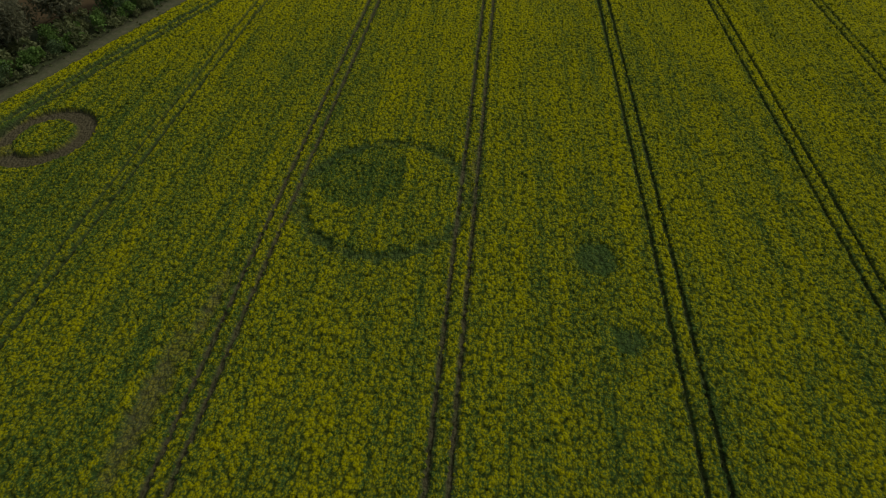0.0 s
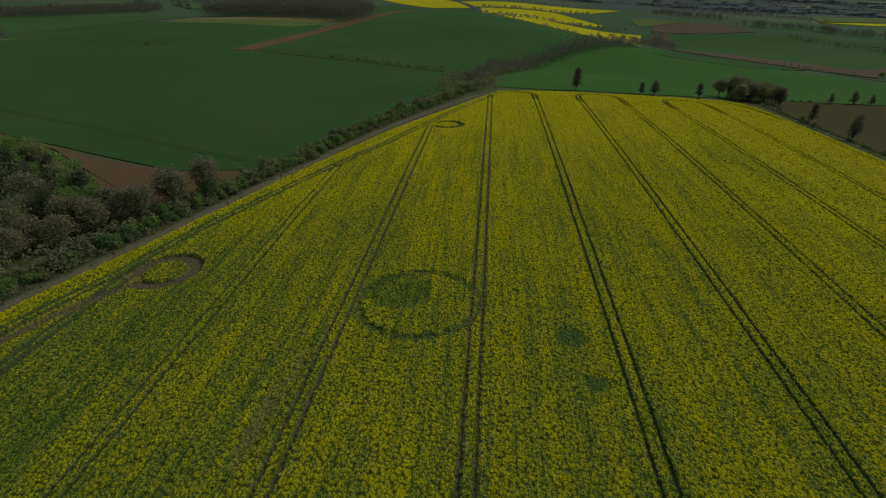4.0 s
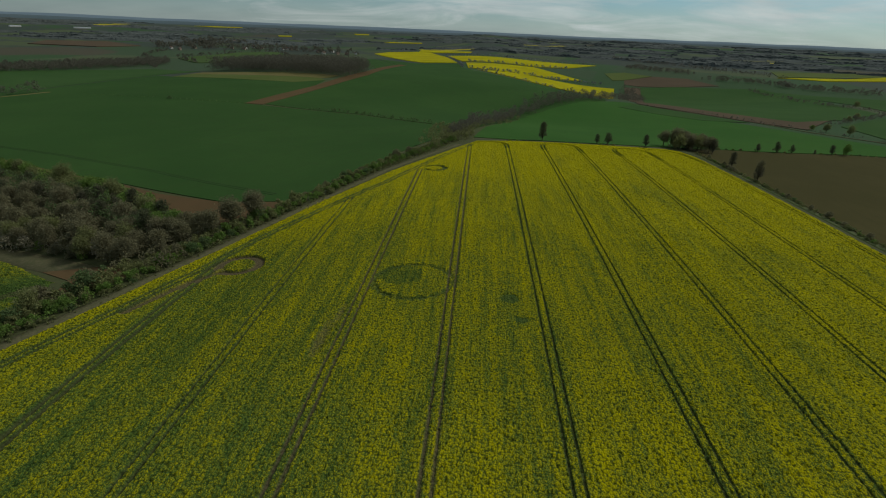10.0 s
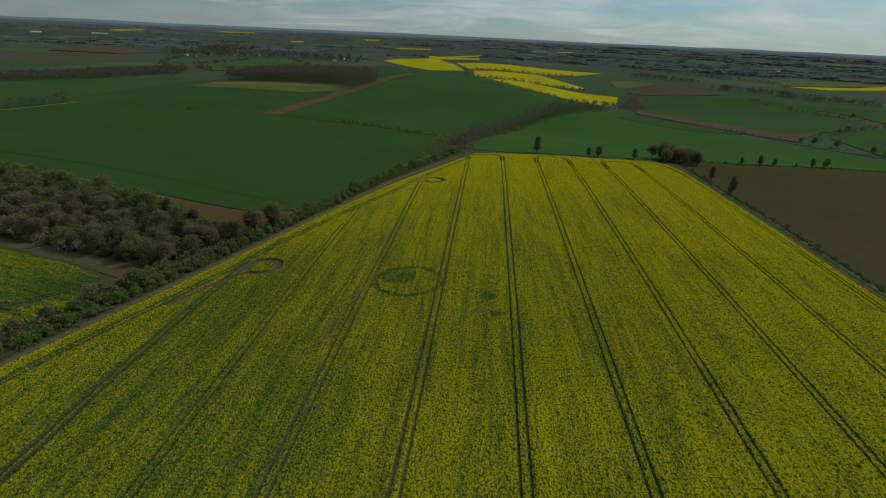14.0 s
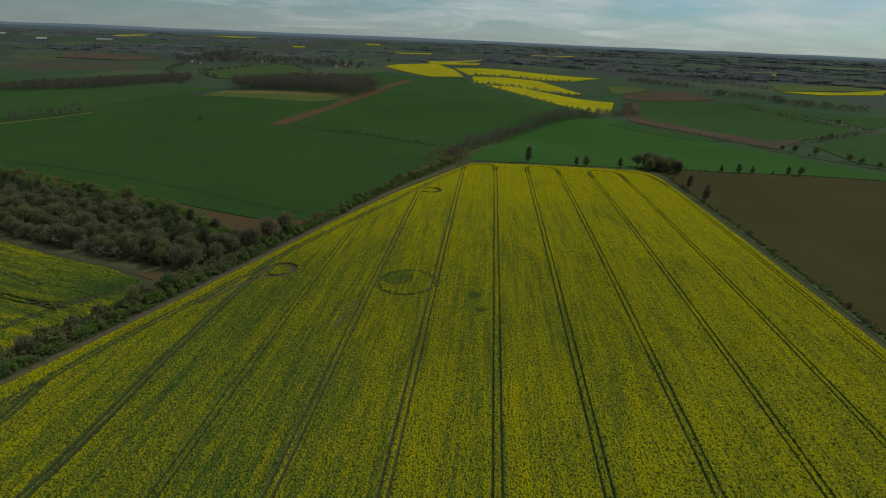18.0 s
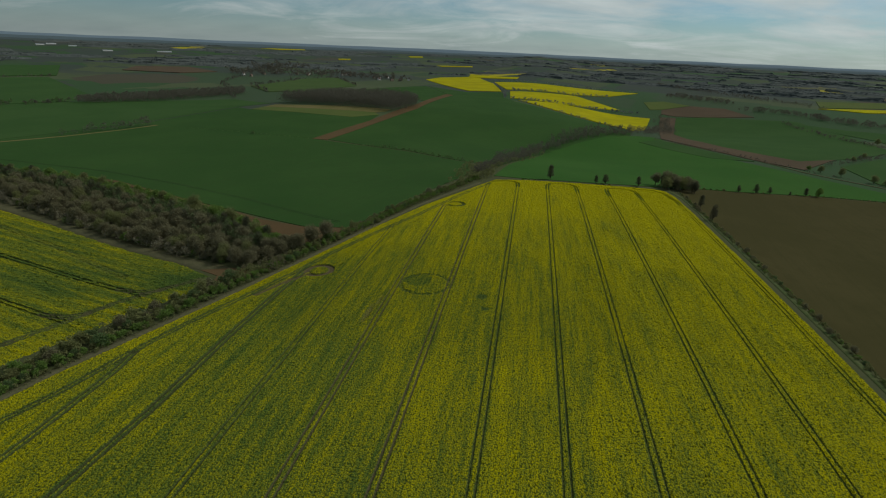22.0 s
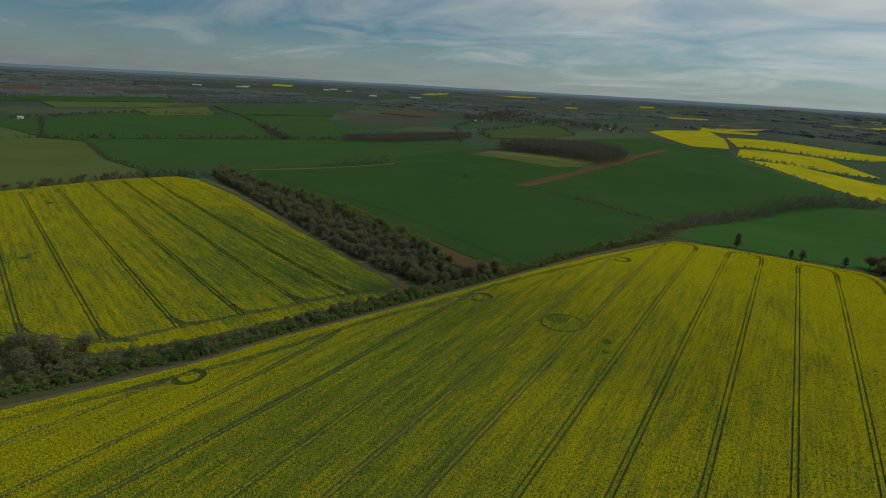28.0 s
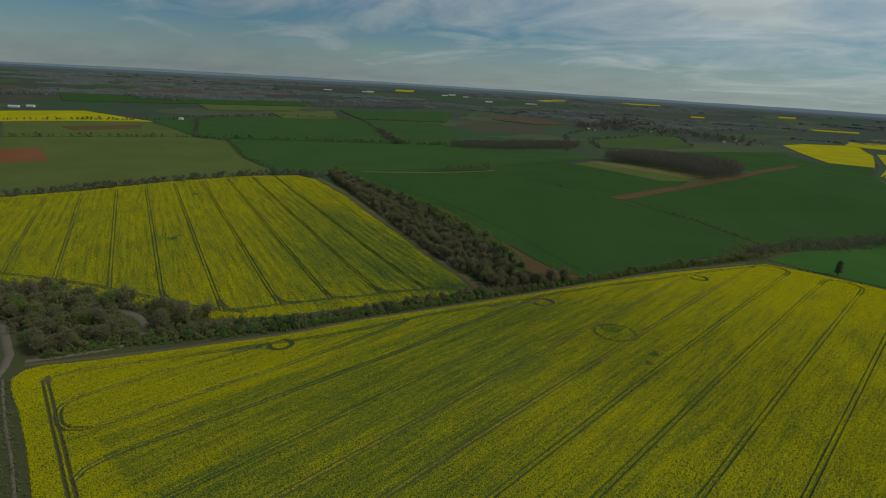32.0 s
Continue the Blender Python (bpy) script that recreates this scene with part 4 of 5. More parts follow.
def leaf_cloud(rng, centres, radii, count, size, long=1.6, squash=0.8):
    """Many small bent leaf clumps spread through rounded lobes."""
    centres, radii = np.array(centres), np.array(radii)
    pick = rng.choice(len(centres), count, p=radii ** 2 / (radii ** 2).sum())
    d = rng.normal(size=(count, 3))
    d /= np.linalg.norm(d, axis=1)[:, None]
    rad = radii[pick] * (0.22 + 1.05 * rng.random(count) ** 0.8 + 0.30 * (rng.random(count) < 0.15))
    p = centres[pick] + d * rad[:, None] * np.array([1, 1, squash])
    a = rng.normal(size=(count, 3)) + d * 0.6
    a /= np.linalg.norm(a, axis=1)[:, None]
    b = np.cross(a, rng.normal(size=(count, 3)))
    b /= np.linalg.norm(b, axis=1)[:, None] + 1e-9
    s = size * (0.6 + 0.8 * rng.random(count))[:, None]
    c = np.cross(a, b) * s * 0.25
    v = np.stack([p - a * s * long / 2, p + b * s / 2 + c, p + a * s * long / 2, p - b * s / 2 + c], 1).reshape(-1, 3)
    i = np.arange(count)[:, None] * 4
    f = np.concatenate([i + [0, 1, 3], i + [1, 2, 3]], 0)
    return v, f


def make_tree(name, seed, tall, wide, bole, leaves, size, material, label, category="tree", lobes=9, long=1.6):
    rng = np.random.default_rng(seed)
    root = new(name)
    tagged(root, label, category)
    bm = bmesh.new()
    base = tall * bole
    r = 0.028 * tall
    top = Vector((rng.normal(0, 0.03) * tall, rng.normal(0, 0.03) * tall, base + tall * 0.12))
    tube(bm, Vector((0, 0, -0.4)), top * 0.55, r * 1.2, r * 0.9, 6)
    tube(bm, top * 0.55, top, r * 0.9, r * 0.7, 6)
    cs, rs = [], []
    for k in range(lobes):
        ang = k * 2.4 + rng.normal(0, 0.3)
        hgt = base + (tall - base) * (0.25 + 0.62 * (k + 0.5) / lobes)
        out = wide * 0.5 * (0.62 - 0.45 * (k / lobes) ** 1.5) * (0.6 + 0.5 * rng.random())
        tip = Vector((math.cos(ang) * out, math.sin(ang) * out, hgt))
        elbow = top.lerp(tip, 0.5) + Vector((0, 0, 0.06 * tall))
        tube(bm, top * (0.7 + 0.3 * k / lobes), elbow, r * 0.5, r * 0.3)
        tube(bm, elbow, tip, r * 0.3, r * 0.08, 4)
        cs.append(tuple(tip))
        rs.append(wide * (0.14 + 0.17 * rng.random()))
    me = bpy.data.meshes.new("trunk")
    bm.to_mesh(me)
    bm.free()
    me.materials.append(M_BARK)
    part("trunk", me, root)
    v, f = leaf_cloud(rng, cs, rs, leaves, size, long)
    v[:, 2] = np.maximum(v[:, 2], 0.1)
    part("crown", mesh_of("crown", v, f, material), root)
    return root


BARE = [make_tree("bare_tree", 10 + i, 8.5, 7.2, 0.16, 2300, 0.21, M_BARE, "leafless grey-brown tree in a dense belt", long=3.2) for i in range(3)]
BUD = [make_tree("budding_tree", 20 + i, 8.0, 7.2, 0.14, 2300, 0.23, M_BUD, "tree with olive-brown spring buds", long=2.6) for i in range(3)]
FRESH = [make_tree("leafy_tree", 30 + i, 7.0, 6.4, 0.12, 2200, 0.26, M_FRESH, "fresh green leafing tree at the field edge") for i in range(3)]
IVY = [make_tree("ivy_tree", 40 + i, 10.0, 5.4, 0.0, 1700, 0.27, M_IVY, "lone hedgerow tree clad in dark ivy", lobes=12) for i in range(2)]
SHRUB = [make_tree("hedge_shrub", 50 + i, 3.8, 4.4, 0.04, 900, 0.25, m, lab, "shrub", 7)
         for i, (m, lab) in enumerate(((M_FRESH, "fresh green hedge shrub"), (M_DARK, "dark green hedge shrub"), (M_BUD, "olive-brown budding hedge shrub"), (M_BARE, "bare brown hedge shrub")))]
BLOSSOM = make_tree("blossom_tree", 60, 6.0, 5.0, 0.14, 600, 0.3, M_BLOSSOM, "small tree in white blossom")
LOW = [make_tree("bramble", 70 + i, 1.7, 3.6, 0.02, 260, 0.34, m, "low bramble bush along a verge", "bush", 6) for i, m in enumerate((M_FRESH, M_BUD, M_DARK))]
taken = set()
rnd = random.Random(5)


def plant(kind, x, y, size=1.0, group=""):
    """The first use of a tree moves the model itself; later ones copy it."""
    m = Matrix.Translation(at(x, y, -0.1)) @ Matrix.Rotation(rnd.uniform(0, 6.28), 4, 'Z')
    sx = size * rnd.uniform(0.88, 1.12)
    if kind.name in taken:
        ob = copy_thing(kind, m)
    else:
        taken.add(kind.name)
        ob = kind
        ob.matrix_basis = m
    ob.scale = (sx, sx * rnd.uniform(0.9, 1.1), size * rnd.uniform(0.85, 1.15))
    if group:
        ob["group"] = group
    return ob


def along(line, gap):
    out = []
    for a, b in zip(line, line[1:]):
        n = max(1, round(math.dist(a, b) / gap))
        out += [(a[0] + (b[0] - a[0]) * (i + 0.5) / n, a[1] + (b[1] - a[1]) * (i + 0.5) / n) for i in range(n)]
    return out


HEDGE_W = [(-199, -178), (-188, -147), (-168, -112), (-145.5, -71), (-128.5, -24), (-108.5, 23), (-95.5, 57), (-83.5, 88), (-67, 133), (-48, 191), (-28, 239), (-12, 285)]


def hedge_row(shift, gap, kinds, lo, hi, chance, upto=400, group="hedge shrubs"):
    for x, y in along([(p[0] + shift, p[1] - 0.35 * shift) for p in HEDGE_W], gap):
        if y < upto and rnd.random() < chance:
            plant(rnd.choice(kinds), x + rnd.gauss(0, 0.8), y + rnd.gauss(0, 0.8), rnd.uniform(lo, hi), group)


FR, DK, BD, BR = SHRUB
hedge_row(1.0, 5.6, [FR, FR, DK, BD], 0.7, 1.05, 0.95)
hedge_row(-2.5, 7.5, [FR, DK, BD, BD, BR], 0.6, 1.35, 0.8)
hedge_row(-6.0, 9.0, [BD, BR, BR, DK, FR], 0.9, 1.6, 0.9, 45)
hedge_row(-10.0, 10.0, [BD, BR, FR, DK], 0.8, 1.4, 0.8, -60)
hedge_row(-6.0, 15.0, BARE + BUD, 0.5, 1.05, 0.7, 60, "hedge trees")
for x, y, k in ((-146, -70, 2.1), (-150, -76, 1.6), (-171, -118, 1.5), (-123, -14, 1.5), (-104, 46, 1.6), (-79, 108, 1.4), (-160, -96, 1.2)):
    plant(DK, x, y, k, "hedge shrubs")
hedge_row(2.6, 6.0, LOW, 0.5, 0.9, 0.5, 400, "brambles")


def hedge_fill(shift, gap, lo, hi, upto):
    line = [(p[0] + shift, p[1] - 0.35 * shift) for p in HEDGE_W]
    return [(x + rnd.gauss(0, 0.9), y + rnd.gauss(0, 0.9), rnd.uniform(lo, hi)) for x, y in along(line, gap) if y < upto]


# the belt of trees: bare along the yellow side, greener along the wheat
BELT_L = [(-116, 68), (-155, 79), (-224, 102), (-342, 147), (-498, 203), (-558, 229)]
BELT_R = [(-98, 92), (-160, 144), (-232, 174), (-321, 204), (-460, 221), (-575, 254)]
for row in range(8):
    u = (row + 0.4) / 8
    line = [(a[0] + (b[0] - a[0]) * u, a[1] + (b[1] - a[1]) * u) for a, b in zip(BELT_L, BELT_R)]
    for x, y in along(line, 7.6):
        if rnd.random() < 0.92:
            kinds = BARE * 3 + BUD if u < 0.45 else (IVY * 3 + BARE if u < 0.72 else FRESH * 2 + BUD + IVY[:1])
            plant(rnd.choice(kinds), x + rnd.gauss(0, 1.6), y + rnd.gauss(0, 1.6), rnd.uniform(0.85, 1.3), "tree belt")
for x, y in along(BELT_L, 9):
    plant(rnd.choice([BD, BR, BR, FR]), x + rnd.gauss(0, 1), y + rnd.gauss(0, 1), rnd.uniform(0.7, 1.3), "belt shrubs")
plant(BLOSSOM, -118, 72, 0.9)
for x, y in ((-86, 103), (-80, 111), (-92, 95), (-100, 84), (-106, 74), (-112, 67), (-105, 67), (-99, 75), (-95, 82), (-103, 82), (-91, 89), (-98, 92)):
    plant(rnd.choice(BARE), x, y, 1.05, "hedge trees")
for x, y, k in ((-84.5, 99, 1.35), (-79.5, 108, 1.25), (-88, 90, 1.1)):
    plant(BARE[1], x, y, k, "hedge trees")

# scrub round the lane
SCRUB = [(-335, -188), (-293, -150), (-255, -128), (-214, -112), (-192, -98), (-176, -112), (-194, -154), (-202, -182), (-250, -184), (-335, -225)]
LANE = [(-227, -131.5), (-219.8, -129.4), (-209.3, -129.6), (-200, -131.7), (-192.5, -135.9), (-188.6, -140.7), (-186.8, -146)]


def off_lane(x, y, clear):
    """True where nothing tall stands on the lane or on its open southern side."""
    x, y = np.array([x]), np.array([y])
    return all(away(x, y, [(p[0] + d, p[1] - 0.3 * d) for p in LANE])[0] > clear for d in (0, 5, 10))



count = 0
while count < 150:
    x, y = rnd.uniform(-340, -174), rnd.uniform(-228, -96)
    one = np.array([x]), np.array([y])
    if inside(*one, SCRUB)[0] and off_lane(x, y, 6.0):
        plant(rnd.choice(BARE * 2 + BUD * 2 + [FRESH[0], DK, BD]), x, y, rnd.choice((0.7, 0.9, 1.15, 1.4)), "lane scrub")
        count += 1

# single trees along the far and right edges
for x, y, s in ((51, 305, 1.3), (91, 311, 0.85), (99, 312, 1.0), (129, 322, 0.95), (166, 262, 1.1), (163, 222, 1.15), (176, 318, 1.2)):
    plant(rnd.choice(IVY), x, y, s, "hedgerow trees")
for x, y, s in ((222, 347, 0.8), (238, 350, 0.95), (250, 351, 0.8), (282, 354, 0.95), (268, 352, 0.4), (380, 352, 0.7), (420, 345, 0.8)):
    plant(rnd.choice(IVY), x, y, s, "field trees")
plant(FRESH[0], 293, 354, 1.2, "field trees")
for i in range(20):
    plant(rnd.choice(BARE + BUD), 164 + rnd.gauss(0, 8), 331 + rnd.gauss(0, 5), rnd.uniform(1.1, 1.6), "copse")
for x, y in along([(10, 287), (60, 300), (120, 312), (146, 322)], 5):
    if rnd.random() < 0.6:
        plant(rnd.choice(LOW), x, y, rnd.uniform(0.5, 0.9), "far hedge")
for x, y in along([(162.0, 310), (162.0, 200), (162.3, 60), (163, -120)], 4):
    if rnd.random() < 0.85:
        plant(rnd.choice(LOW + SHRUB[3:]), x + rnd.gauss(0, 0.5), y, rnd.uniform(0.55, 0.95), "right hedge")
for x, y in along([(184, 347), (290, 357), (374, 351), (470, 325)], 6):
    if rnd.random() < 0.6:
        plant(rnd.choice(LOW), x, y, rnd.uniform(0.5, 0.9), "field hedge")


# ---- hedges and woods far off ----
def growth(name, places, size, leaves, leaf, material, label, category, seed, stuff=True):
    """Trees too far off to tell apart, as one mass of foliage with an uneven top."""
    rng = np.random.default_rng(seed)
    p = np.array(places)
    h, z = size * p[:, 2], land(p[:, 0], p[:, 1])
    pick = np.repeat(np.arange(len(p)), leaves)
    lobe = rng.integers(0, 3, len(pick))
    shift = rng.normal(0, 0.22, (len(p), 3, 2)) * h[:, None, None]
    c = np.stack([p[pick, 0] + shift[pick, lobe, 0], p[pick, 1] + shift[pick, lobe, 1], z[pick] + h[pick] * (0.42 + 0.25 * lobe)], -1)
    d = rng.normal(size=c.shape)
    d /= np.linalg.norm(d, axis=1)[:, None]
    rad = h[pick] * np.array([0.42, 0.38, 0.27])[lobe] * (0.45 + 0.6 * rng.random(len(pick)) ** 0.6)
    c = c + d * rad[:, None] * np.array([1, 1, 0.8])
    a = rng.normal(size=c.shape) + d * 0.6
    a /= np.linalg.norm(a, axis=1)[:, None]
    b = np.cross(a, rng.normal(size=c.shape))
    b /= np.linalg.norm(b, axis=1)[:, None] + 1e-9
    s = (leaf * p[pick, 2] * (0.6 + 0.8 * rng.random(len(pick))))[:, None]
    e = np.cross(a, b) * s * 0.25
    v = np.stack([c - a * s * 0.75, c + b * s / 2 + e, c + a * s * 0.75, c - b * s / 2 + e], 1)
    v[:, :, 2] = np.maximum(v[:, :, 2], z[pick, None] - 0.2)
    i = np.arange(len(pick))[:, None] * 4
    f = np.concatenate([i + [0, 1, 3], i + [1, 2, 3]], 0)
    ob = new(name, mesh_of(name, v.reshape(-1, 3), f, material))
    return tagged(ob, label, category, kind="stuff" if stuff else "")


def row_of(line, gap, lo=0.7, hi=1.2, skip=0.1, wob=1.5):
    return [(x + rnd.gauss(0, wob), y + rnd.gauss(0, wob), rnd.uniform(lo, hi)) for x, y in along(line, gap) if rnd.random() > skip]


def filled(poly, gap):
    xs, ys = [p[0] for p in poly], [p[1] for p in poly]
    X, Y = np.meshgrid(np.arange(min(xs), max(xs), gap), np.arange(min(ys), max(ys), gap))
    ok = inside(X.ravel(), Y.ravel(), poly)
    return [(x + rnd.gauss(0, gap * 0.3), y + rnd.gauss(0, gap * 0.3), rnd.uniform(0.8, 1.15)) for x, y in zip(X.ravel()[ok], Y.ravel()[ok])]


FILL = "dense mixed hedge shrubs along the rapeseed"
GRASS = "tufts of rough grass along the field edge"
growth("verge_grass", hedge_fill(4.4, 1.6, 0.5, 1.2, 400) + hedge_fill(8.6, 1.5, 0.3, 0.9, 400), 0.55, 22, 0.26, M_BUD, GRASS, "grass", 61)
growth("verge_grass", [(x + rnd.gauss(0, 0.9), y + rnd.gauss(0, 0.9) - d, rnd.uniform(0.5, 1.2)) for d in (1.0, 2.2, 3.4, 6.2, 7.4, 8.6) for x, y in
                       along([(-184, -192), (-147, -197), (-81, -202.5), (-40, -206)], 1.4)], 0.75, 26, 0.26, M_BUD, GRASS, "grass", 62)
growth("hedge_filling", hedge_fill(2.6, 1.8, 0.6, 1.2, 400), 1.4, 70, 0.30, M_BUD, "low olive growth at the foot of the hedge", "hedge", 20)
growth("hedge_filling", hedge_fill(1.2, 2.2, 0.7, 1.1, 400), 2.6, 130, 0.38, M_FRESH, FILL, "hedge", 21)
growth("hedge_filling", hedge_fill(-1.5, 2.4, 0.7, 1.3, 400) + hedge_fill(-4.5, 3.0, 0.7, 1.3, 100), 2.7, 120, 0.40, M_BUD, FILL, "hedge", 22)
growth("hedge_filling", hedge_fill(-7.0, 4.2, 0.5, 1.3, 30) + hedge_fill(-11.5, 3.6, 0.6, 1.3, -60) + hedge_fill(-15, 4.5, 0.5, 1.2, -80), 3.4, 120, 0.42, M_BUD, "olive scrub along the hedge", "scrub", 23)
growth("hedge_filling", hedge_fill(-7, 11, 0.5, 1.1, 60), 3.8, 160, 0.42, M_DARK, "dark green bushes in the hedge", "scrub", 24)
def scrub_fill(gap, lo, hi):
    out = [p for p in filled(SCRUB, gap) if off_lane(p[0], p[1], 4.5)]
    return [(x, y, rnd.uniform(lo, hi)) for x, y, _ in out]


growth("scrub_filling", scrub_fill(4.2, 0.5, 1.4), 3.4, 110, 0.42, M_BARE, "bare grey-brown scrub round a lane", "scrub", 31)
growth("scrub_filling", scrub_fill(6.5, 0.5, 1.4), 3.8, 120, 0.42, M_BUD, "budding scrub round a lane", "scrub", 32)
growth("belt_filling", [(rnd.uniform(-112, -90), rnd.uniform(60, 96), rnd.uniform(0.7, 1.3)) for _ in range(46)], 3.6, 110, 0.4, M_BARE, "bare bushes between belt and hedge", "scrub", 34)
growth("belt_spine", [(a[0] + (b[0] - a[0]) * u + rnd.gauss(0, 2), a[1] + (b[1] - a[1]) * u + rnd.gauss(0, 2), rnd.uniform(0.75, 1.2)) for u in (0.5, 0.62, 0.74)
                      for a, b in zip(along(BELT_L, 6), along(BELT_R, 6))], 8.0, 120, 0.5, M_DARK, "dark evergreen spine of the tree belt", "trees", 33)
for deep, material, tall, label in (((0.0, 0.10), M_PALE, 4.6, "pale bare shrubs along the tree belt"), ((0.2, 0.35, 0.52, 0.7), M_BARE, 6.2, "bare undergrowth in the tree belt")):
    growth("belt_filling", [(a[0] + (b[0] - a[0]) * u + rnd.gauss(0, 1.5), a[1] + (b[1] - a[1]) * u + rnd.gauss(0, 1.5), rnd.uniform(0.7, 1.2)) for u in deep
                            for a, b in zip(along(BELT_L, 4.5), along(BELT_R, 4.5))], tall, 120, 0.45, material, label, "scrub", 25)
growth("belt_filling", [(x + rnd.gauss(0, 1.2), y + rnd.gauss(0, 1.2), rnd.uniform(0.7, 1.3)) for x, y in along(BELT_R, 3.6)], 5.0, 140, 0.5, M_FRESH, "fresh green edge of the tree belt", "scrub", 26)


growth("hedge_filling", row_of([(161.5, 312), (161.5, 200), (161.8, 60), (162.5, -160)], 1.8, 0.4, 1.2, 0.08, 0.6), 1.6, 60, 0.34, M_BUD, "low bushy hedge between rapeseed and bare earth", "hedge", 51)
growth("copse_filling", [(163 + rnd.gauss(0, 8), 332 + rnd.gauss(0, 4), rnd.uniform(0.6, 1.2)) for _ in range(22)], 5.5, 150, 0.45, M_BARE, "bare undergrowth of the copse", "scrub", 52)
growth("woodland", filled([(-440, 800), (-330, 745), (-187, 690), (-168, 800), (-220, 880), (-400, 905)], 8), 18, 95, 1.1, M_WOOD, "dense block of bare grey-brown woodland", "wood", 1)
VALLEY = [(-14, 292), (4, 380), (22, 460), (44, 545), (84, 618), (135, 690), (190, 738)]
growth("valley_wood", row_of(VALLEY, 2.6, 0.6, 1.0, 0.0, 3) + row_of([(p[0] - 9, p[1] + 7) for p in VALLEY[1:]], 4.5, 0.6, 1.1, 0.1, 4) + row_of([(80, 645), (130, 715), (185, 765), (225, 840)], 4, 0.8, 1.2, 0.05, 9)
       + row_of([(215, 770), (238, 850), (290, 960), (322, 1080), (345, 1240)], 5, 0.8, 1.4, 0.05, 10), 9, 60, 0.8, M_WOOD, "brown leafless trees along a valley hedge", "trees", 2)
growth("valley_scrub", row_of(VALLEY[:4], 3, 0.6, 1.2, 0.05, 5) + row_of([(-26, 255), (-10, 300)], 2.2, 0.7, 1.2, 0, 3) + [(rnd.uniform(-30, 2), rnd.uniform(280, 352), rnd.uniform(0.5, 1.2)) for _ in range(90)], 4.5, 60, 0.6, M_BUD, "olive scrub along a valley hedge", "scrub", 27)
growth("hedge", row_of([(-310, 452), (-300, 447)], 2.5, 0.8, 1.2) + row_of([(-411, 475), (-295, 451), (-231, 441), (-156, 429)], 3.5, 0.2, 0.5, 0.2) + row_of([(-156, 429), (-104, 418), (-55, 386), (-25, 366), (-5, 345)], 2.6, 0.4, 1.3, 0.15), 2.8, 46, 0.45, M_DARK,
       "low gappy hedge across the wheat", "hedge", 3, False)
growth("hedge", row_of([(-556, 320), (-552, 322)], 3, 1, 1.3) + row_of([(-518, 384), (-489, 445), (-470, 492)], 5.5, 0.6, 1.6, 0.1, 2), 7, 110, 0.55, M_WOOD, "row of bushes beside a grass track", "bushes", 4, False)
growth("hedge", row_of([(-610, 174), (-751, 189), (-969, 261), (-1044, 226)], 5, 0.6, 1.1), 6, 50, 0.9, M_DARK, "dark curving field hedge", "hedge", 5, False)
growth("hedge", row_of([(-612, -250), (-609, -146), (-602, -71), (-607, 22), (-600, 123), (-578, 190), (-545, 205)], 2.6, 0.5, 1.3, 0.05, 2.5), 6.5, 110, 0.7, M_WOOD, "bushy hedge at the end of the rapeseed", "hedge", 6, False)
growth("hedge", row_of([(-1220, -300), (-1135, -78), (-1077, 86), (-1045, 227), (-971, 357), (-779, 688)], 5, 0.4, 1.3, 0.25), 7, 60, 1.1, M_DARK, "thin hedge with trees between fields", "hedge", 7, False)
growth("hedge", row_of([(-1461, -300), (-1450, -40), (-1405, 245), (-1550, 627), (-1377, 896), (-1249, 1151)], 8, 0.6, 1.4, 0.15), 6, 50, 1.2, M_WOOD, "tall hedge with trees", "hedge", 8, False)
growth("far_wood_strip", filled([(-744, 667), (-660, 763), (-602, 973), (-665, 1089), (-742, 876), (-789, 729)], 9), 10, 70, 1.1, M_WOOD, "long strip of bare woodland", "wood", 9)
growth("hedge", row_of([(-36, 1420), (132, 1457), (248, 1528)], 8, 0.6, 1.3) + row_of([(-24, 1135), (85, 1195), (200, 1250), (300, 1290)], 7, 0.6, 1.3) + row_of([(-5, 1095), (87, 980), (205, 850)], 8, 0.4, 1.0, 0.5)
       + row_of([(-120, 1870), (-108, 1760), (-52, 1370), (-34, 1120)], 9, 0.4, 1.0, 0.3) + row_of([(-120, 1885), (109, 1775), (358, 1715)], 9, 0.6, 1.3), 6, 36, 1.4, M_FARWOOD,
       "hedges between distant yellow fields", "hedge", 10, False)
growth("hedge", row_of([(222, 722), (260, 675), (294, 607), (320, 544), (341, 486), (361, 455), (384, 426), (405, 396)], 4, 0.2, 0.6, 0.15, 1) + row_of([(379, 535), (469, 616), (575, 709), (572, 727), (567, 844), (584, 1166)], 6, 0.4, 1.2, 0.15, 2), 6, 50, 0.8, M_WOOD,
       "gappy hedge along a lane", "hedge", 11, False)


growth("hedge", row_of([(-1655, 997), (-1377, 896), (-1077, 730), (-830, 591), (-791, 616), (-776, 692)], 8, 0.5, 1.1, 0.15, 2) + row_of([(-1077, 730), (-830, 591)], 4, 0.8, 1.4, 0.1, 7)
       + row_of([(-1421, 379), (-1045, 225)], 8, 0.5, 1.2, 0.2) + row_of([(-590, 1062), (-704, 1199), (-720, 1600), (-651, 1709), (-481, 1400)], 10, 0.4, 1.3, 0.3, 4)
       + row_of([(-560, 860), (-700, 1075), (-830, 1280), (-929, 1578)], 11, 0.4, 1.2, 0.3, 4), 7, 50, 1.2, M_WOOD, "bushy hedge between distant green fields", "hedge", 41, False)
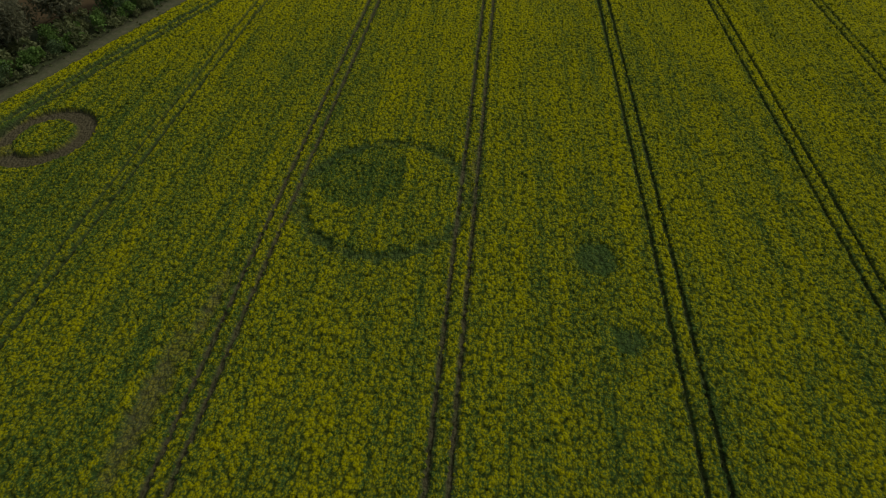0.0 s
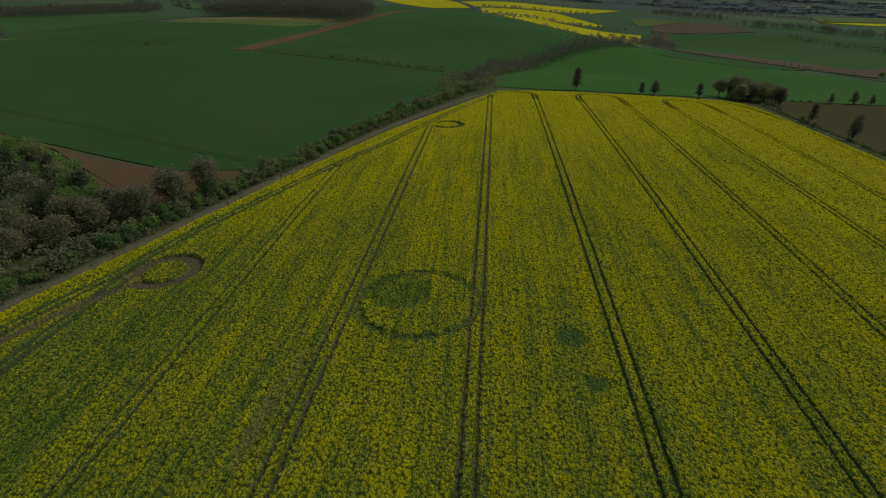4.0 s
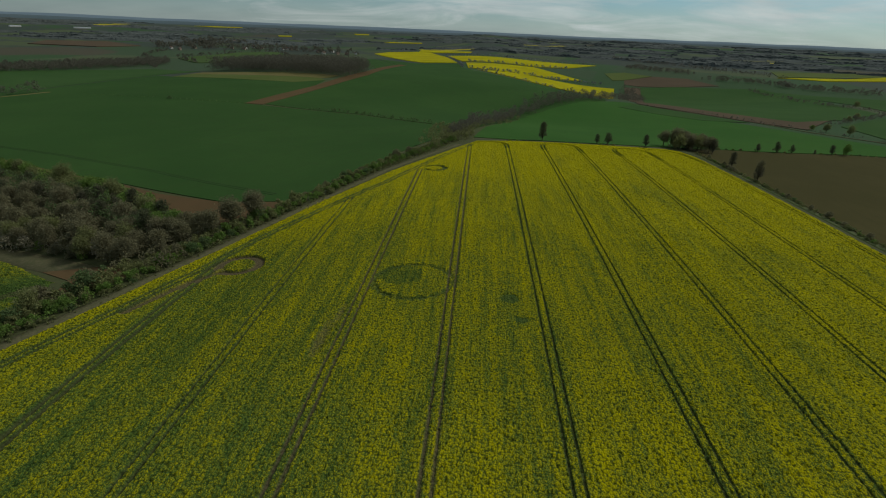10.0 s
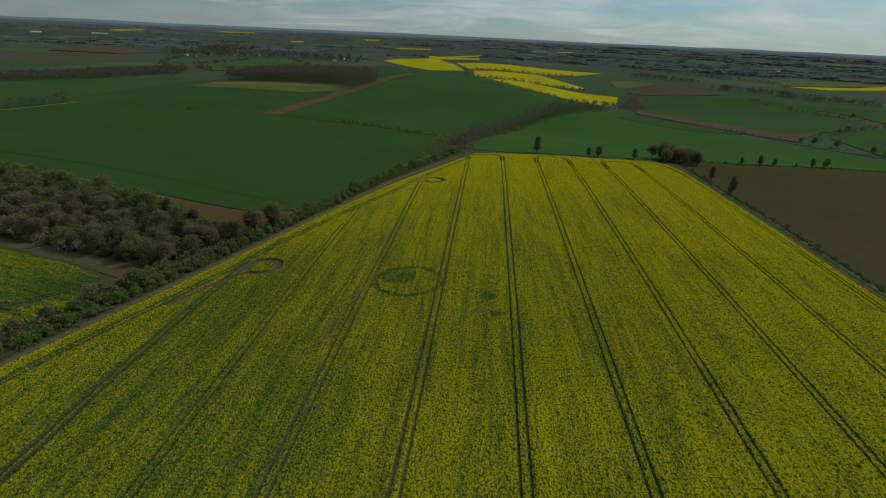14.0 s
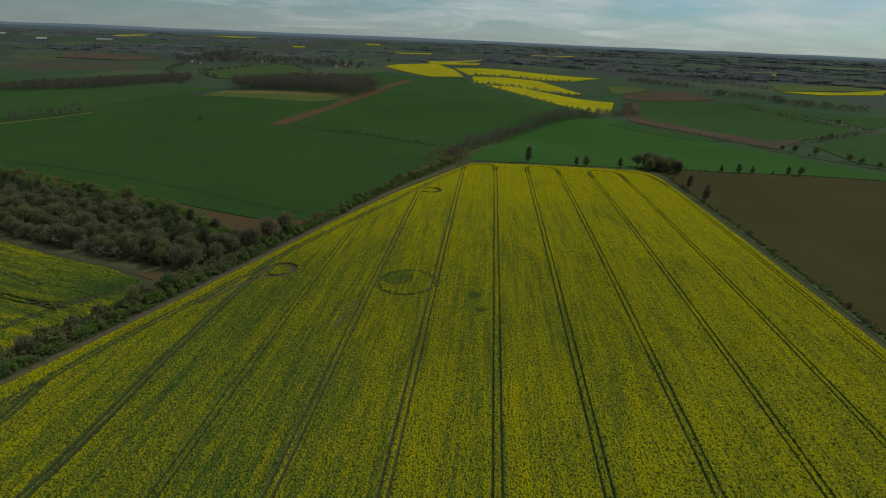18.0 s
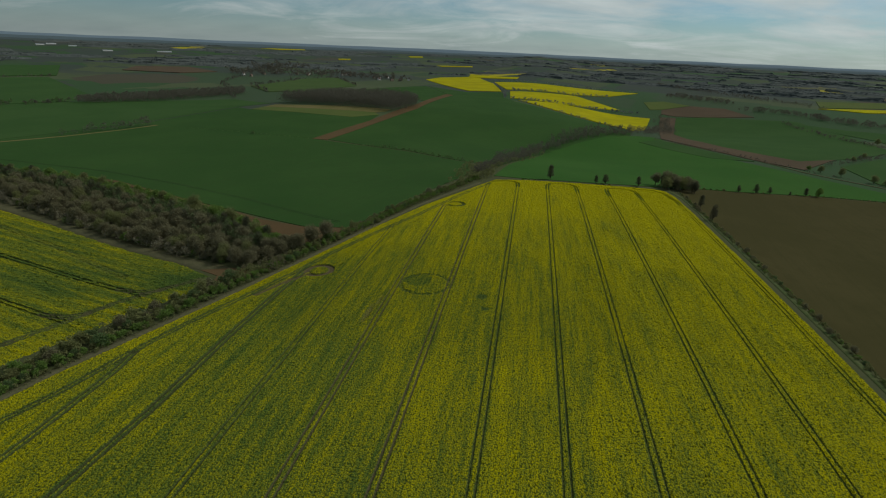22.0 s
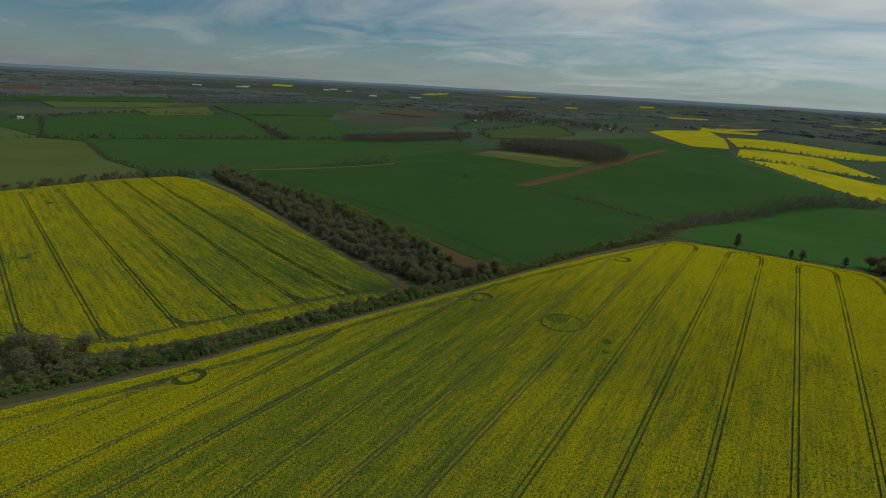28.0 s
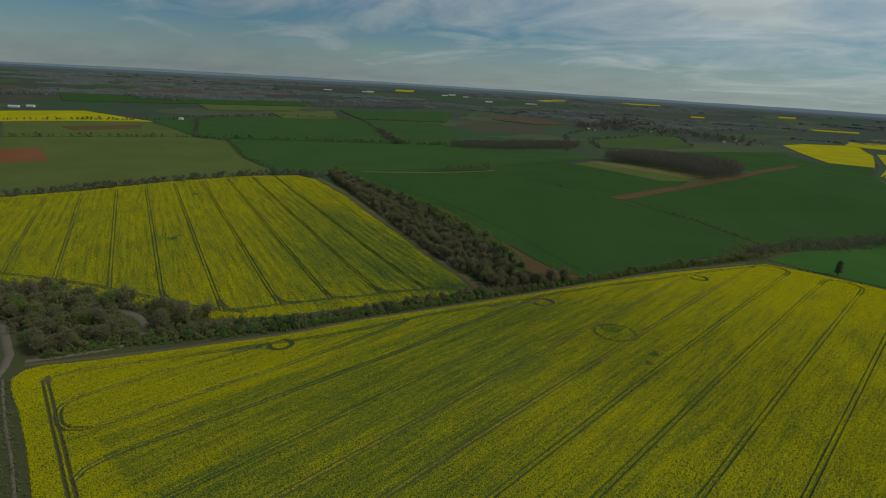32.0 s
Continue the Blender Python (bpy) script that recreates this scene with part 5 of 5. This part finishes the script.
growth("hedge", row_of([(571, 1364), (657, 1293), (688, 1164), (723, 1073), (756, 1020)], 3.5, 0.7, 1.4, 0.05, 8) + row_of([(504, 2157), (685, 1735), (793, 1409)], 9, 0.7, 1.4, 0.1) + filled([(420, 1640), (484, 1560), (575, 1470), (590, 1560), (480, 1720)], 13),
       9, 80, 0.95, M_WOOD, "hedge with trees across the valley", "hedge", 42, False)
for x, y, k in ((349, 503, 0.8), (356, 490, 1.0), (369, 473, 1.1), (386, 444, 1.0), (391, 432, 0.9), (399, 416, 1.1), (589, 816, 1.3), (470, 626, 1.2), (440, 592, 1.0)):
    plant(rnd.choice(BUD + FRESH[:1]), x, y, k, "field trees")
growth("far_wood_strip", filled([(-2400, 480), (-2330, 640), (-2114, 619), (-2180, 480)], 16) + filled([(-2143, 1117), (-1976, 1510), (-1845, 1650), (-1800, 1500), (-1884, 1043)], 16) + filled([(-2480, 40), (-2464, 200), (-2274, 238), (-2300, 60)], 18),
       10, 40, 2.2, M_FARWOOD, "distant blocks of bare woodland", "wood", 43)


# open land round distant yellow fields and farm buildings
OPEN = [(-3000, 2500), (-1740, 3700), (-1055, 2950), (-790, 3660), (-400, 2860), (-2830, 2030), (-2600, 2550), (-2108, 2401), (-1932, 2596), (-2950, 1850), (1000, 1560)]


def far_woods():
    """Places of woods and hedgerows in the plain: centre, bearing, length, width."""
    out, r2 = [], random.Random(12)
    for _ in range(520):
        a, r = r2.uniform(-1.75, 1.2), 1500 + 2750 * r2.random() ** 0.75
        cx, cy = r * math.sin(a), r * math.cos(a)
        if (-420 < cx < 400 and cy < 2150 and r < 2300) or (cx < -380 and r < 2300) or (cx < -1330 and -400 < cy < 330) or (cx > 400 and r < 1750):
            continue
        if any(math.hypot(cx - x, cy - y) < 320 for x, y in OPEN):
            continue
        out.append((cx, cy, a + math.pi / 2 + r2.gauss(0, 0.22), r2.uniform(90, 560), 5 if r2.random() < 0.35 else r2.uniform(22, 95)))
    return out


def wood_blocks(name, spots, tall, cell, material, label, seed):
    """Woods seen from afar: a closed, uneven canopy over each piece of woodland, down to the ground all round."""
    rng = np.random.default_rng(seed)
    vs, fs, base = [], [], 0
    for cx, cy, turn_, long_, wide_ in spots:
        n, m = max(4, int(long_ / cell)), max(2, int(wide_ / cell)) + 2
        t = np.linspace(-0.5, 0.5, n)
        s_ = np.concatenate([[-0.5 - 13 / wide_], np.linspace(-0.5, 0.5, m), [0.5 + 13 / wide_]])
        T, S = np.meshgrid(t, s_, indexing="ij")
        side = 1 + 0.35 * np.sin(T * long_ * 0.021 + cx) * np.sign(S) + 0.15 * np.sin(T * long_ * 0.083 + cy)
        u, w = T * long_, S * wide_ * side * (1 - 2.2 * T * T)
        u, w = u + rng.normal(0, cell * 0.22, T.shape), w + rng.normal(0, cell * 0.16, T.shape)
        x, y = cx + math.sin(turn_) * u + math.cos(turn_) * w, cy + math.cos(turn_) * u - math.sin(turn_) * w
        h = tall * (0.8 + 0.2 * np.sin(T * long_ * 0.05 + cy)) * (0.70 + 0.55 * rng.random(T.shape))
        h[:, 1] *= 0.6
        h[:, -2] *= 0.6
        h[:, 0] = h[:, -1] = h[0, :] = h[-1, :] = -1.5
        vs.append(np.stack([x, y, land(x, y) + h], -1).reshape(-1, 3))
        i, j = np.meshgrid(np.arange(n - 1), np.arange(m + 1), indexing="ij")
        k = m + 2
        fs.append(base + np.stack([i * k + j, (i + 1) * k + j, (i + 1) * k + j + 1, i * k + j + 1], -1).reshape(-1, 4))
        base += n * k
    ob = new(name, mesh_of(name, np.concatenate(vs), np.concatenate(fs)[:, ::-1], material))
    return tagged(ob, label, "woods", kind="stuff")


WOODS = far_woods()
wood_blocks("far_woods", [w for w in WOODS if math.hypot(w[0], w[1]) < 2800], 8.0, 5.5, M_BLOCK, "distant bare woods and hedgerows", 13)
wood_blocks("far_woods", [w for w in WOODS if math.hypot(w[0], w[1]) >= 2800], 7.5, 8.0, M_BLOCK, "haze-tinted woods and hedgerows in the plain", 15)


# ---- buildings far off ----
def building(name, x, y, long, deep, wall, rise, turned, wall_m, roof_m, label, windows=True):
    root = new(name)
    tagged(root, label, "building", "far buildings")
    root.matrix_basis = Matrix.Translation(at(x, y, -0.3)) @ Matrix.Rotation(radians(turned), 4, 'Z')
    a, b = long / 2, deep / 2
    v = [(-a, -b, 0), (a, -b, 0), (a, b, 0), (-a, b, 0), (-a, -b, wall), (a, -b, wall), (a, b, wall), (-a, b, wall)]
    part("wall", mesh_of("wall", v, [(0, 1, 5, 4), (1, 2, 6, 5), (2, 3, 7, 6), (3, 0, 4, 7), (0, 3, 2, 1)], wall_m), root)
    o, t = 0.5, 0.3
    v = [(-a - o, -b - o, wall - 0.2), (a + o, -b - o, wall - 0.2), (a + o, 0, wall + rise), (-a - o, 0, wall + rise), (-a - o, b + o, wall - 0.2), (a + o, b + o, wall - 0.2)]
    v += [(p[0], p[1], p[2] + t) for p in v]
    f = [(6, 7, 8, 9), (9, 8, 11, 10), (1, 0, 3, 2), (2, 3, 4, 5), (0, 1, 7, 6), (5, 4, 10, 11), (0, 6, 9, 3), (3, 9, 10, 4), (1, 2, 8, 7), (2, 5, 11, 8)]
    part("roof", mesh_of("roof", v, f, roof_m), root)
    g = [(-a, -b, wall), (-a, b, wall), (-a, 0, wall + rise), (a, b, wall), (a, -b, wall), (a, 0, wall + rise)]
    part("gable", mesh_of("gable", g, [(0, 2, 1), (3, 5, 4)], wall_m), root)
    if windows:
        me = mesh_of("window", [(-0.6, 0, -0.7), (0.6, 0, -0.7), (0.6, 0, 0.7), (-0.6, 0, 0.7), (-0.6, -0.1, -0.7), (0.6, -0.1, -0.7), (0.6, -0.1, 0.7), (-0.6, -0.1, 0.7)],
                     [(4, 5, 6, 7), (0, 4, 7, 3), (5, 1, 2, 6), (7, 6, 2, 3), (0, 1, 5, 4)], M_GLASS)
        for k in range(3):
            w = part("window", me, root)
            w.location = (-a + long * (k + 0.5) / 3, -b, wall * 0.55)
    return root


r3 = random.Random(8)
for x, y, long in ((-2834, 2025, 70), (-2629, 2611, 50), (-2455, 2570, 40), (-2108, 2401, 45), (-1932, 2596, 70), (-2982, 1820, 50), (-2590, 2500, 40), (-2880, 2090, 45), (-1817, 35, 24), (-1830, 75, 18), (-1438, 341, 10)):
    building("barn", x, y, long, 12, 4, 2, 55 + r3.uniform(-12, 12), M_WALL, M_SHED, "long white farm building with a pale roof", False)
for i in range(34):
    x, y = r3.choice(((-929, 1650), (-858, 1788), (-737, 1817), (-679, 1879), (-480, 1760), (-1000, 2150)))
    building("house", x + r3.gauss(0, 45), y + r3.gauss(0, 45), r3.uniform(9, 14), 7, 5, 3, r3.uniform(0, 180), r3.choice((M_STONE, M_STONE, M_WALL)), M_ROOF, "stone village house with a tiled roof")
growth("village_trees", [(x + r3.gauss(0, 55), y + r3.gauss(0, 45), r3.uniform(0.7, 1.6)) for x, y in along([(-1060, 2230), (-929, 1650), (-858, 1788), (-679, 1879), (-442, 1741)], 5)], 12, 55, 1.7, M_WOOD, "trees among the village houses", "trees", 14)


# ---- the last hills ----
def hills():
    # each farther ridge is paler and bluer: haze painted into its base colour
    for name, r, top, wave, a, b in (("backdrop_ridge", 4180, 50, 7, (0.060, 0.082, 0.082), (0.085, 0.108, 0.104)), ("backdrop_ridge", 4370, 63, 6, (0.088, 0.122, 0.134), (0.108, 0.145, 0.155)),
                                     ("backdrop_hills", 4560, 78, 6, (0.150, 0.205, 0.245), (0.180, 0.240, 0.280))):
        v, f = [], []
        for i in range(541):
            t = i / 540 * 2 * math.pi
            h = top + wave * (noise.noise((math.cos(t) * 4, math.sin(t) * 4, r * 0.01)) + 0.7 * noise.noise((math.cos(t) * 17, math.sin(t) * 17, r * 0.02)))
            for d, z in ((-130, h - 32), (-70, h - 8), (0, h), (60, h - 12)):
                v.append(((r + d) * math.sin(t), (r + d) * math.cos(t), z))
            if i:
                f += [(4 * i - 4 + k, 4 * i + k, 4 * i + 1 + k, 4 * i - 3 + k) for k in range(3)]
        k = Nodes(name)
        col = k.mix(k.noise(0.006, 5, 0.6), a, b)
        tagged(new(name, mesh_of(name, v, f, k.done(col, 1.0), True)), "low hills on the horizon with blue-grey haze in their colour", "hills", kind="structure")


hills()
